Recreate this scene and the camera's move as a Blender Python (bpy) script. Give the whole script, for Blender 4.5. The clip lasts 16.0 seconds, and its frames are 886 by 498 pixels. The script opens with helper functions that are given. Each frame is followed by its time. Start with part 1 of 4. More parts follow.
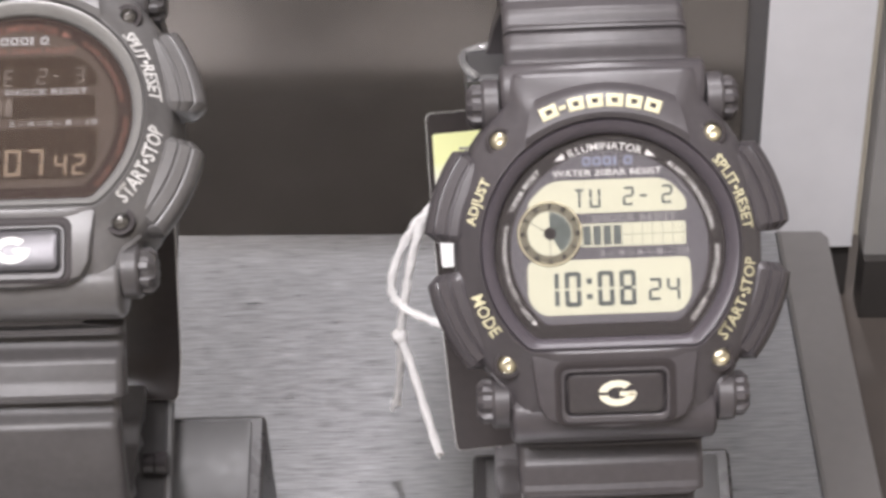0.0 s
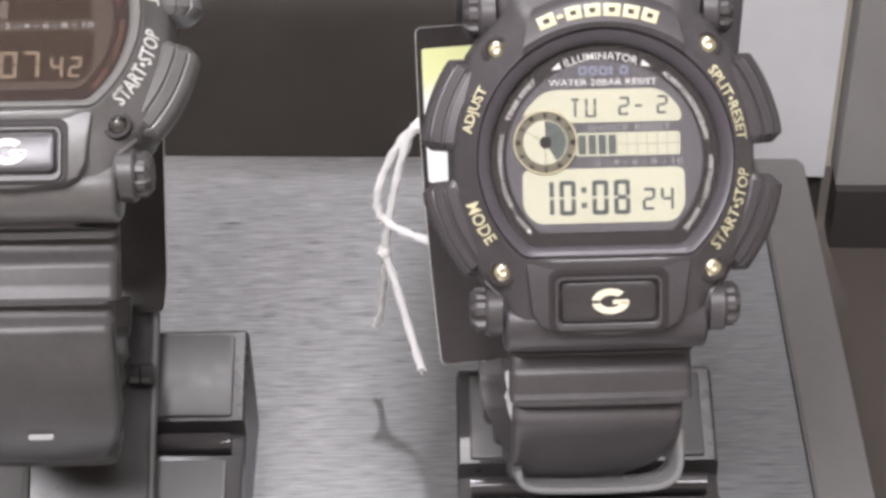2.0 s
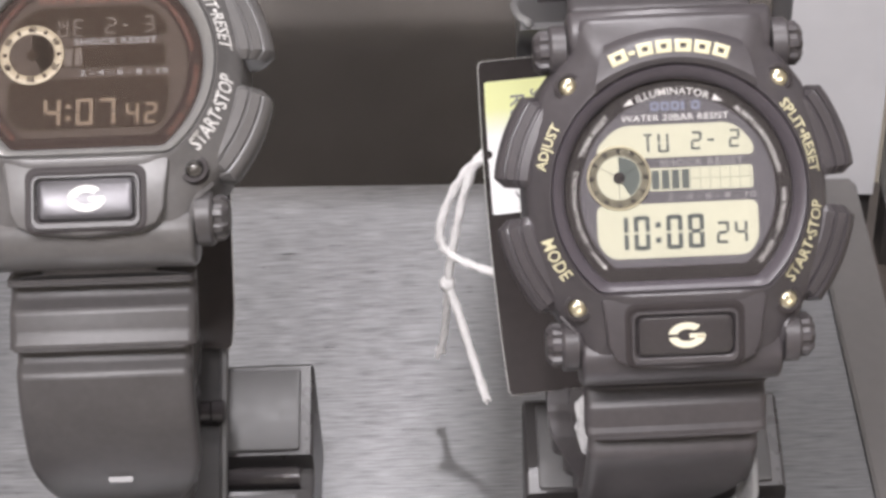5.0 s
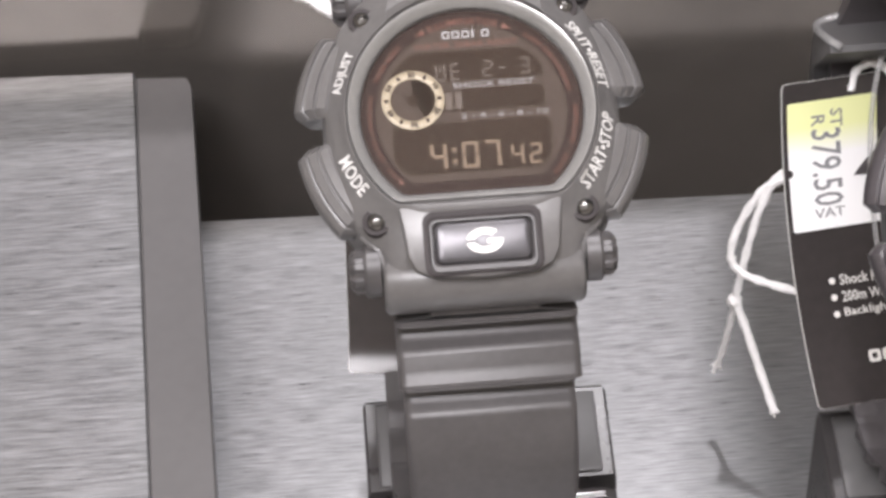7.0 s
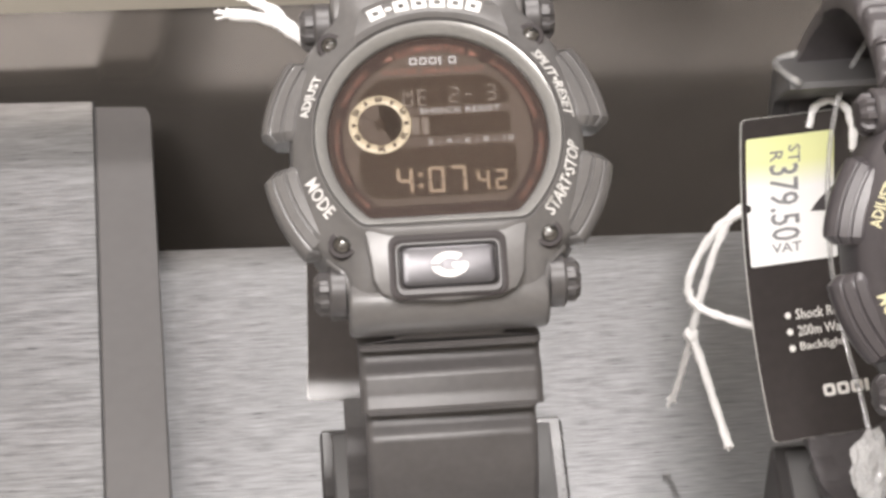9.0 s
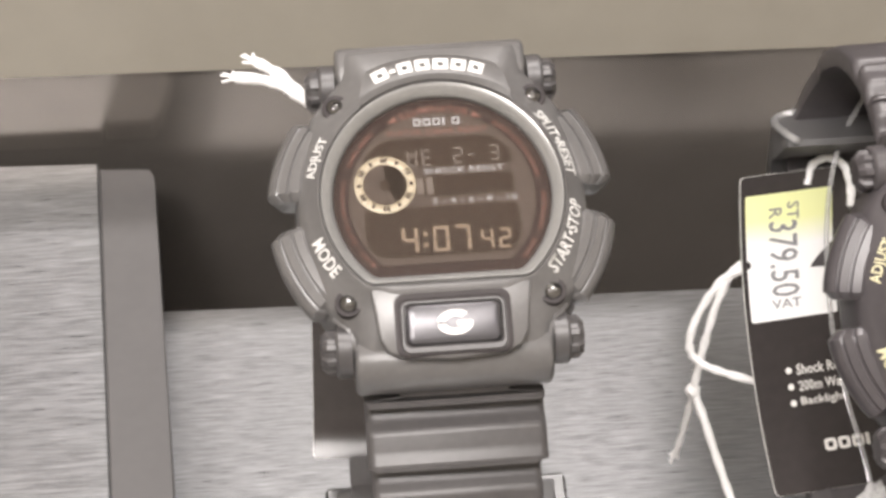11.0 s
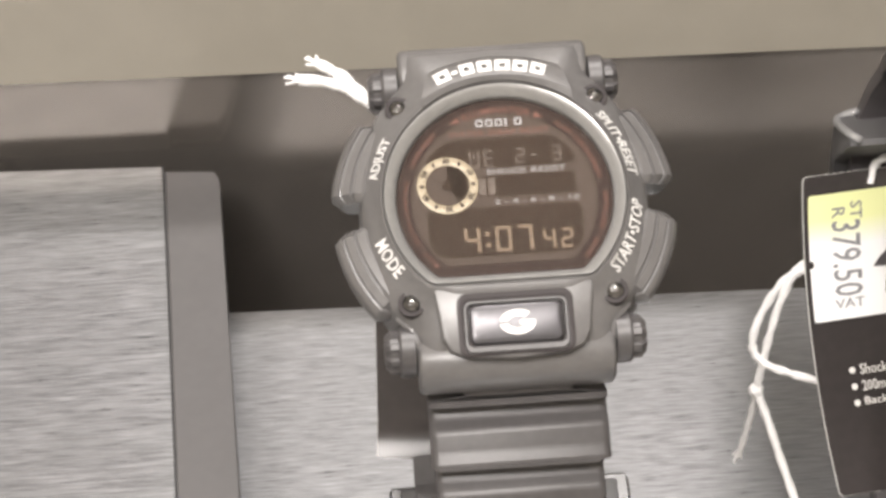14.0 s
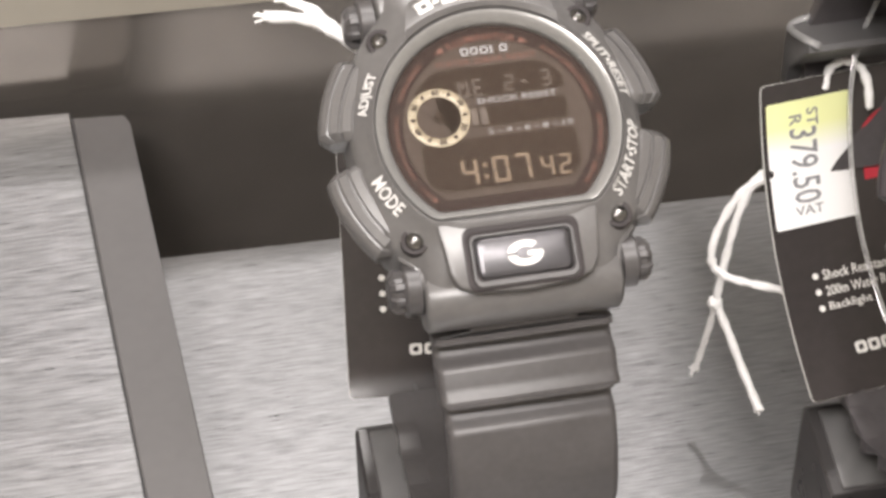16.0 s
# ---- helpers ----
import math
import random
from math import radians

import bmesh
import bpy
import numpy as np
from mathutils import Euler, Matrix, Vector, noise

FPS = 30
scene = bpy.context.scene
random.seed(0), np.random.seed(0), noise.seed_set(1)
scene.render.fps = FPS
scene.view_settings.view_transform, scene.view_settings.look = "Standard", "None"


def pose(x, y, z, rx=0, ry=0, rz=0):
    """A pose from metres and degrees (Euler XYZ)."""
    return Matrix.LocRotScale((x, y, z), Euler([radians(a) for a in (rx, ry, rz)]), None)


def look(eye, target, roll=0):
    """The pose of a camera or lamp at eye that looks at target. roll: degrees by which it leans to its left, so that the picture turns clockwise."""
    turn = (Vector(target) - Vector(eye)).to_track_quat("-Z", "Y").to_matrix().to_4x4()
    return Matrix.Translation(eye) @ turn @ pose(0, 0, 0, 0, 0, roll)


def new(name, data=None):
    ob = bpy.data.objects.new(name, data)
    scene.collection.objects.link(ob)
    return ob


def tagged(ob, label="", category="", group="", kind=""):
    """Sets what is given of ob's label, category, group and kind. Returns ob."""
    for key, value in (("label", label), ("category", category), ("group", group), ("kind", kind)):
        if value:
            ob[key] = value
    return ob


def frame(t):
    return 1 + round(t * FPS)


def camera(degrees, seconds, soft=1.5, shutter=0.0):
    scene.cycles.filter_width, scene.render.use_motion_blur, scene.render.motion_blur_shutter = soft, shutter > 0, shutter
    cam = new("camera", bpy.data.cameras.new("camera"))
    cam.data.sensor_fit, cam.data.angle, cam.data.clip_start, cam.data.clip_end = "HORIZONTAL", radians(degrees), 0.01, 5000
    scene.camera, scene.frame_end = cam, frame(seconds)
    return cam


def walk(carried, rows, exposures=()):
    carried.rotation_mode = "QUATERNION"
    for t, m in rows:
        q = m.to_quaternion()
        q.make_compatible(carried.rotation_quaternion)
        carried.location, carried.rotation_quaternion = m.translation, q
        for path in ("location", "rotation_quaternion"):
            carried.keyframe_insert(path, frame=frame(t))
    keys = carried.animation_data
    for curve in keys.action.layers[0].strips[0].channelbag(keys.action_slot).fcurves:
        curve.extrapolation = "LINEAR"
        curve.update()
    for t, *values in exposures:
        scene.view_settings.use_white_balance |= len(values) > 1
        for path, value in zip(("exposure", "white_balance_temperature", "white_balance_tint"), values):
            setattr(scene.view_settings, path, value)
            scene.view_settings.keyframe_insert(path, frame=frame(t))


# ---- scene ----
# ---- camera and walk ----
cam = camera(23.99, 16.0, soft=3.2, shutter=0.3)
PATH = [
    (0, 0.06633, -0.22581, 0.27781, 49.219, 2.511, 0.315),
    (0.5, 0.06263, -0.22802, 0.27374, 49.675, 0.797, -0.852),
    (1, 0.06144, -0.23097, 0.27323, 48.339, 0.499, -0.492),
    (1.5, 0.06007, -0.23048, 0.27347, 48.006, 0.872, -0.205),
    (2, 0.05933, -0.23087, 0.27421, 47.913, 0.997, -0.390),
    (2.5, 0.05894, -0.23148, 0.27451, 47.865, 1.251, -0.188),
    (3, 0.05820, -0.23205, 0.27541, 47.921, 1.605, -0.037),
    (5.3, 0.04710, -0.22873, 0.27995, 48.030, 2.264, -1.304),
    (5.5, 0.04263, -0.22856, 0.28094, 47.840, 2.772, -2.024),
    (6, 0.01935, -0.22792, 0.28630, 46.815, 0.978, -3.849),
    (6.5, -0.00800, -0.22947, 0.29116, 47.176, 1.125, -3.656),
    (7, -0.01276, -0.22633, 0.29043, 47.497, 2.179, -3.970),
    (7.5, -0.02222, -0.22689, 0.29213, 47.812, 2.334, -4.556),
    (8, -0.01868, -0.22899, 0.29494, 51.177, 2.481, -3.445),
    (8.5, -0.01685, -0.22939, 0.28888, 49.128, 1.406, -4.161),
    (8.7, -0.01652, -0.22963, 0.28879, 48.846, 0.555, -4.491),
    (10.8, -0.01782, -0.23234, 0.29094, 50.401, 0.336, -5.116),
    (11, -0.01797, -0.23282, 0.29116, 50.543, 0.661, -4.952),
    (11.5, -0.01802, -0.23328, 0.29183, 50.689, 1.176, -4.481),
    (12, -0.01781, -0.23364, 0.29200, 50.607, 1.459, -4.056),
    (12.5, -0.01803, -0.23367, 0.29170, 50.426, 1.614, -3.873),
    (13, -0.01813, -0.23372, 0.29165, 50.346, 1.668, -3.886),
    (13.5, -0.01822, -0.23294, 0.29128, 50.463, 1.715, -3.910),
    (14, -0.01785, -0.23434, 0.29204, 50.629, 1.911, -3.699),
    (14.5, -0.01822, -0.23296, 0.28941, 49.970, 1.303, -3.803),
    (15, -0.02577, -0.22728, 0.28628, 48.190, 1.692, -6.554),
    (15.5, -0.03158, -0.22504, 0.28867, 48.875, 2.124, -8.484),
    (16, -0.04774, -0.22355, 0.28993, 48.209, 0.762, -10.731),
]
EXPOSURES = [(0, 0.11, 6250, 15), (3, 0.06, 6200, 15), (5.5, 0.08, 6250, 15), (7, 0.19, 6250, 15), (8, 0.14, 6400, 13), (8.5, 0.28, 6500, 12), (11, 0.36, 6600, 12), (14, 0.36, 6650, 11), (16, 0.30, 6600, 12)]
walk(cam, [(t, pose(x, y, z, rx, ry, rz)) for t, x, y, z, rx, ry, rz in PATH], EXPOSURES)

# ---- world and light ----
world = bpy.data.worlds.new("shop")
scene.world = world
world.use_nodes = True
world.node_tree.nodes["Background"].inputs[0].default_value = (1.0, 0.96, 0.92, 1)
world.node_tree.nodes["Background"].inputs[1].default_value = 0.32


def area(name, place, target, sx, sy, watts, colour):
    data = bpy.data.lights.new(name, "AREA")
    data.shape, data.size, data.size_y, data.energy, data.color = "RECTANGLE", sx, sy, watts, colour
    ob = new(name, data)
    ob.matrix_world = look(place, target)
    return ob


area("ceiling_lamp", (0.1, -0.8, 1.9), (0.1, -0.5, 0.0), 1.2, 0.35, 34.0, (1.0, 0.965, 0.94))
# Added unseen, forward and to the left, to brighten upright faces.
area("ceiling_lamp", (-0.7, -1.1, 1.9), (0.0, 0.0, 0.0), 0.8, 0.35, 34.0, (1.0, 0.965, 0.94))
area("ceiling_spot", (-0.19, 0.45, 1.95), (0.03, 0.07, 0.0), 0.1, 0.1, 2.0, (1.0, 0.975, 0.95))
area("ceiling_tube", (0.755, -2.12, 1.96), (0.755, -2.119, 0.0), 0.02, 0.62, 0.3, (1.0, 0.97, 0.93)).matrix_world = pose(0.755, -2.12, 1.96, 0, 0, -3.5)
area("ceiling_spot", (0.134, 0.577, 1.95), (0.05, 0.0, 0.0), 0.08, 0.08, 23.0, (1.0, 0.965, 0.94))

# ---- materials ----


def material(name, colour, rough=0.5, metal=0.0, vary=0.0, scale=200.0, bump=0.0, bump_scale=2000.0, stretch=(1, 1, 1), coat=0.0, rough_vary=0.0, spec=0.5, fine=7.0):
    """A surface with colour and gloss that vary at two scales, and a fine relief."""
    m = bpy.data.materials.new(name)
    m.use_nodes = True
    t = m.node_tree
    b = t.nodes["Principled BSDF"]
    b.inputs["Base Color"].default_value = (*colour, 1)
    b.inputs["Roughness"].default_value = rough
    b.inputs["Metallic"].default_value = metal
    b.inputs["Specular IOR Level"].default_value = spec
    b.inputs["Coat Weight"].default_value = coat
    coord = t.nodes.new("ShaderNodeTexCoord")
    place = t.nodes.new("ShaderNodeMapping")
    place.inputs["Scale"].default_value = stretch
    t.links.new(coord.outputs["Object"], place.inputs["Vector"])

    def grain(size, detail):
        n = t.nodes.new("ShaderNodeTexNoise")
        n.inputs["Scale"].default_value, n.inputs["Detail"].default_value = size, detail
        t.links.new(place.outputs[0], n.inputs["Vector"])
        return n

    if vary:
        big, small = grain(scale, 3), grain(scale * fine, 4)
        both = t.nodes.new("ShaderNodeMath")
        both.operation = "ADD"
        t.links.new(big.outputs["Fac"], both.inputs[0])
        t.links.new(small.outputs["Fac"], both.inputs[1])
        span = t.nodes.new("ShaderNodeMapRange")
        span.inputs["From Min"].default_value, span.inputs["From Max"].default_value = 0.6, 1.4
        span.inputs["To Min"].default_value, span.inputs["To Max"].default_value = 1 - vary, 1 + vary
        t.links.new(both.outputs[0], span.inputs["Value"])
        mix = t.nodes.new("ShaderNodeVectorMath")
        mix.operation = "SCALE"
        mix.inputs[0].default_value = colour
        t.links.new(span.outputs[0], mix.inputs["Scale"])
        t.links.new(mix.outputs[0], b.inputs["Base Color"])
        if rough_vary:
            rr = t.nodes.new("ShaderNodeMapRange")
            rr.inputs["From Min"].default_value, rr.inputs["From Max"].default_value = 0.6, 1.4
            rr.inputs["To Min"].default_value, rr.inputs["To Max"].default_value = rough - rough_vary, rough + rough_vary
            t.links.new(both.outputs[0], rr.inputs["Value"])
            t.links.new(rr.outputs[0], b.inputs["Roughness"])
    if bump:
        n = grain(bump_scale, 3)
        r = t.nodes.new("ShaderNodeBump")
        r.inputs["Strength"].default_value, r.inputs["Distance"].default_value = bump, 0.0002
        t.links.new(n.outputs["Fac"], r.inputs["Height"])
        t.links.new(r.outputs[0], b.inputs["Normal"])
    return m


RESIN = material("matte_black_resin", (0.061, 0.055, 0.058), 0.34, vary=0.12, scale=150, bump=0.12, bump_scale=5000)
RESIN_GREY = material("satin_charcoal_resin", (0.1, 0.096, 0.094), 0.35, vary=0.14, scale=150, bump=0.1, bump_scale=5000, spec=0.8)
STRAP = material("black_rubber", (0.064, 0.058, 0.06), 0.4, vary=0.15, scale=120, bump=0.15, bump_scale=4000)
STRAP_GREY = material("charcoal_rubber", (0.064, 0.06, 0.06), 0.4, vary=0.15, scale=120, bump=0.15, bump_scale=4000)
RING_BLACK = material("purple_black_resin", (0.06, 0.052, 0.06), 0.38, vary=0.1, scale=150)
RING_STEEL = material("grey_ring", (0.27, 0.266, 0.258), 0.28, 0.5, vary=0.1, scale=150)
FACE = material("dark_dial", (0.124, 0.116, 0.125), 0.5, vary=0.1, scale=300, spec=0.1)
FACE_BROWN = material("brown_dial", (0.074, 0.055, 0.044), 0.5, vary=0.1, scale=300, spec=0.1)
CREAM = material("cream_paint", (0.72, 0.68, 0.52), 0.45, vary=0.08, scale=400)
RIM = material("black_print_and_shade", (0.038, 0.033, 0.033), 0.4, vary=0.1, scale=300, spec=0.1)
RIM_BROWN = material("dark_brown_print", (0.034, 0.02, 0.016), 0.4, vary=0.1, scale=300, spec=0.1)
LCD = material("pale_lcd", (0.54, 0.53, 0.41), 0.45, vary=0.05, scale=150, spec=0.08)
LCD_DARK = material("brown_lcd", (0.036, 0.022, 0.014), 0.4, vary=0.08, scale=150, spec=0.1)
SEG = material("lcd_segment_dark", (0.075, 0.085, 0.08), 0.5, vary=0.1, scale=300)
SEG_TAN = material("lcd_segment_tan", (0.17, 0.115, 0.068), 0.5, vary=0.1, scale=300)
SEG_FAINT = material("lcd_segment_faint_brown", (0.085, 0.06, 0.043), 0.5, vary=0.1, scale=300)
GOLD = material("pale_gold_paint", (0.62, 0.58, 0.38), 0.45, vary=0.1, scale=400)
OFF_WHITE = material("worn_white_paint", (0.6, 0.59, 0.57), 0.45, vary=0.12, scale=500)
WHITE = material("white_paint", (0.72, 0.7, 0.67), 0.45, vary=0.06, scale=400)
RED = material("dull_red_paint", (0.17, 0.065, 0.04), 0.5, vary=0.1, scale=400)
GREY_PRINT = material("grey_paint", (0.3, 0.29, 0.29), 0.5, vary=0.08, scale=400)
BLUE_PRINT = material("slate_blue_paint", (0.2, 0.22, 0.3), 0.5, vary=0.08, scale=400)
BRASS = material("gold_screw", (0.72, 0.67, 0.5), 0.28, 1.0, vary=0.1, scale=500)
STEEL = material("steel_screw", (0.2, 0.195, 0.19), 0.16, 0.95, vary=0.1, scale=500)
GLOSS = material("gloss_black_plastic", (0.04, 0.036, 0.037), 0.14, vary=0.1, scale=200, coat=0.3)
# Black button made paler and half metal for the ceiling it reflects.
SATIN_BUTTON = material("dark_satin_button", (0.085, 0.082, 0.087), 0.3, 0.5, vary=0.1, scale=200)
GRID = material("grey_green_lcd_line", (0.3, 0.3, 0.22), 0.5, vary=0.1, scale=300)
OLIVE = material("olive_ring_print", (0.125, 0.112, 0.075), 0.4, vary=0.1, scale=400)
LCD_GREY = material("grey_green_lcd", (0.19, 0.215, 0.2), 0.45, vary=0.08, scale=200)
STAND = material("black_stand_plastic", (0.048, 0.045, 0.045), 0.3, vary=0.15, scale=60, bump=0.05, rough_vary=0.06)
STAND_TOP = material("satin_stand_plate", (0.085, 0.083, 0.083), 0.45, vary=0.12, scale=60, bump=0.06, rough_vary=0.06)
BRUSHED = material("brushed_metal", (0.262, 0.264, 0.271), 0.34, 0.72, vary=0.42, scale=110, bump=0.12, bump_scale=260, stretch=(1, 20, 20), rough_vary=0.08, fine=2.2)
# The brushing runs along x, so highlights are drawn out across it.
brush = BRUSHED.node_tree.nodes.new("ShaderNodeCombineXYZ")
brush.inputs[1].default_value = 1.0
BRUSHED.node_tree.nodes["Principled BSDF"].inputs["Anisotropic"].default_value = 0.55
BRUSHED.node_tree.links.new(brush.outputs[0], BRUSHED.node_tree.nodes["Principled BSDF"].inputs["Tangent"])
BORDER = material("grey_border", (0.112, 0.108, 0.108), 0.36, 0.2, vary=0.06, scale=60, bump=0.03)
# Grey of the thin line between plate and border.
EDGE_GREY = material("pale_plate_edge", (0.17, 0.165, 0.16), 0.4, 0.3, vary=0.2, scale=120)
# Copy of the grey border with its brighter reflection put into the colour.
BORDER_LIT = material("lit_grey_border", (0.165, 0.158, 0.154), 0.38, 0.2, vary=0.06, scale=60, bump=0.03)
BLACK_BOARD = material("black_board", (0.036, 0.033, 0.031), 0.45, vary=0.15, scale=15)
WALL = material("dark_mirror_wall", (0.3, 0.273, 0.246), 0.18, 0.8, vary=0.12, scale=12, rough_vary=0.04)
BEIGE = material("beige_laminate_and_reflection", (0.28, 0.258, 0.215), 0.4, vary=0.08, scale=10, bump=0.03)
PILLAR = material("pale_grey_aluminium", (0.64, 0.64, 0.66), 0.4, 0.1, vary=0.05, scale=20)
DARK = material("dark_board", (0.068, 0.057, 0.05), 0.5, vary=0.15, scale=15)
CARD = material("black_card", (0.04, 0.035, 0.034), 0.22, vary=0.1, scale=80)
CARD_EDGE = material("white_card_core", (0.7, 0.69, 0.66), 0.6, vary=0.05, scale=300)
INK = material("grey_ink", (0.22, 0.22, 0.23), 0.6, vary=0.15, scale=500)
RED_PRINT = material("red_print", (0.5, 0.03, 0.05), 0.5, vary=0.08, scale=300)
COTTON = material("white_cotton", (0.88, 0.87, 0.86), 0.85, vary=0.1, scale=900, bump=0.6, bump_scale=5000)



def see_through(name, rough, ior, haze):
    """A clear sheet: straight through, shiny by its angle, with a little white haze."""
    m = bpy.data.materials.new(name)
    m.use_nodes = True
    t = m.node_tree
    t.nodes.remove(t.nodes["Principled BSDF"])
    clear_way, shine, fresnel, mix = (t.nodes.new("ShaderNode" + k) for k in ("BsdfTransparent", "BsdfGlossy", "Fresnel", "MixShader"))
    shine.inputs["Roughness"].default_value = rough
    fresnel.inputs["IOR"].default_value = ior
    t.links.new(fresnel.outputs[0], mix.inputs[0])
    t.links.new(clear_way.outputs[0], mix.inputs[1])
    t.links.new(shine.outputs[0], mix.inputs[2])
    if haze:
        white, both = t.nodes.new("ShaderNodeBsdfDiffuse"), t.nodes.new("ShaderNodeMixShader")
        both.inputs[0].default_value = haze
        t.links.new(mix.outputs[0], both.inputs[1])
        t.links.new(white.outputs[0], both.inputs[2])
        mix = both
    t.links.new(mix.outputs[0], t.nodes["Material Output"].inputs["Surface"])
    return m


CLEAR = see_through("clear_plastic", 0.1, 1.75, 0.2)
GLASS = see_through("watch_glass", 0.03, 1.4, 0)
MILKY = material("milky_plastic", (0.86, 0.86, 0.86), 0.14, vary=0.2, scale=300)
MILKY.node_tree.nodes["Principled BSDF"].inputs["Transmission Weight"].default_value = 0.35

# ---- mesh helpers (sizes in millimetres) ----
MM = 0.001


def part(name, bm, mat, parent=None, label="", smooth=40):
    """Links a bmesh, given in millimetres, as one mesh object under a thing."""
    bmesh.ops.recalc_face_normals(bm, faces=bm.faces)
    bmesh.ops.scale(bm, vec=(MM, MM, MM), verts=bm.verts)
    me = bpy.data.meshes.new(name)
    for f in bm.faces:
        f.smooth = True
    for e in bm.edges:
        if len(e.link_faces) == 2 and e.calc_face_angle(0) > radians(smooth):
            e.smooth = False
    bm.to_mesh(me)
    bm.free()
    me.materials.append(mat)
    ob = new(name, me)
    ob.parent = parent
    return tagged(ob, label)


def empty(name, m, label, category, group="", kind=""):
    ob = new(name)
    ob.matrix_world = m
    return tagged(ob, label, category, group, kind)


def loft(loops, closed=True, caps=(True, True), ring=False, bm=None):
    """A skin over loops of points; ring: the last loop joins the first."""
    bm = bm or bmesh.new()
    rows = [[bm.verts.new(p) for p in loop] for loop in loops]
    n = len(rows[0])
    pairs = list(zip(rows, rows[1:])) + ([(rows[-1], rows[0])] if ring else [])
    for a, b in pairs:
        for i in range(n if closed else n - 1):
            j = (i + 1) % n
            bm.faces.new((a[i], a[j], b[j], b[i]))
    if closed and not ring:
        if caps[0]:
            bm.faces.new(rows[0][::-1])
        if caps[1]:
            bm.faces.new(rows[-1])
    return bm


def prism(outline, z0, z1, edge=0.0, bm=None):
    """An upright slab over an outline, its upper edge rounded by edge."""
    cx = sum(p[0] for p in outline) / len(outline)
    cy = sum(p[1] for p in outline) / len(outline)
    w = max(abs(p[0] - cx) for p in outline)
    h = max(abs(p[1] - cy) for p in outline)

    def at(k, z):
        return [(cx + (x - cx) * (1 - k / w), cy + (y - cy) * (1 - k / h), z) for x, y in outline]

    loops = [at(0, z0)]
    if edge:
        loops += [at(0, z1 - edge), at(edge * 0.3, z1 - edge * 0.3), at(edge, z1)]
    else:
        loops += [at(0, z1)]
    return loft(loops, bm=bm)


def rounded(x0, y0, x1, y1, r, n=5):
    pts = []
    for cx, cy, a in ((x1 - r, y1 - r, 0), (x0 + r, y1 - r, 90), (x0 + r, y0 + r, 180), (x1 - r, y0 + r, 270)):
        pts += [(cx + r * math.cos(radians(a + 90 * i / n)), cy + r * math.sin(radians(a + 90 * i / n))) for i in range(n + 1)]
    return pts


def cornered(corners, n=5):
    """An outline through corners (x, y, r), each rounded off over a length r."""
    pts = []
    for i, (x, y, r) in enumerate(corners):
        c = Vector((x, y))
        a, b = ((Vector(corners[k][:2]) - c).normalized() * r + c for k in (i - 1, (i + 1) % len(corners)))
        pts += [tuple(a * (1 - t) ** 2 + c * 2 * t * (1 - t) + b * t * t) for t in (k / n for k in range(n + 1))]
    return pts


def circle(x, y, r, n=40):
    return [(x + r * math.cos(2 * math.pi * i / n), y + r * math.sin(2 * math.pi * i / n)) for i in range(n)]


def frame_ring(outer, inner, z0, z1, edge=0.3):
    """A raised frame between two outlines of as many points."""
    def z(loop, h):
        return [(x, y, h) for x, y in loop]
    mid = [((a[0] * 0.8 + b[0] * 0.2), (a[1] * 0.8 + b[1] * 0.2)) for a, b in zip(outer, inner)]
    mid2 = [((a[0] * 0.2 + b[0] * 0.8), (a[1] * 0.2 + b[1] * 0.8)) for a, b in zip(outer, inner)]
    return loft([z(outer, z0), z(outer, z1 - edge), z(mid, z1), z(mid2, z1), z(inner, z1 - edge), z(inner, z0)], ring=True)


def smooth_path(points, steps=6):
    pts = [Vector(p) for p in points]
    out = []
    for i in range(len(pts) - 1):
        p0, p1, p2, p3 = pts[max(i - 1, 0)], pts[i], pts[i + 1], pts[min(i + 2, len(pts) - 1)]
        for k in range(steps):
            t = k / steps
            out.append(0.5 * (2 * p1 + (p2 - p0) * t + (2 * p0 - 5 * p1 + 4 * p2 - p3) * t * t + (3 * p1 - p0 - 3 * p2 + p3) * t ** 3))
    return out + [pts[-1]]


def tube(points, radius, n=8, steps=6, wobble=0.0, bm=None):
    path = smooth_path(points, steps)
    loops = []
    side = None
    for i, p in enumerate(path):
        d = (path[min(i + 1, len(path) - 1)] - path[max(i - 1, 0)]).normalized()
        side = (side - d * side.dot(d)).normalized() if side else d.orthogonal().normalized()
        up = d.cross(side)
        r = radius * (1 + wobble * noise.noise(p * 0.9)) if wobble else radius
        loop = []
        for k in range(n):
            a = 2 * math.pi * k / n
            q = r * (1 + (0.12 * math.cos(2 * (a - 0.8 * i)) if wobble else 0))
            loop.append(p + (side * math.cos(a) + up * math.sin(a)) * q)
        loops.append(loop)
    return loft(loops, bm=bm)


def strand(points, radius, seed, bm=None):
    """A twisted cotton string with loose fibres."""
    bm = tube(points, radius, 8, 6, 0.25, bm)
    rnd = random.Random(seed)
    path = smooth_path(points, 8)
    for p in path:
        for k in range(3):
            d = Vector((rnd.uniform(-1, 1), rnd.uniform(-1, 1), rnd.uniform(-1, 1))).normalized()
            tube([p + d * radius * 0.6, p + d * radius * rnd.uniform(1.1, 1.5) + Vector((0, 0, rnd.uniform(-0.3, 0.3)))], 0.045, 4, 2, bm=bm)
    return bm


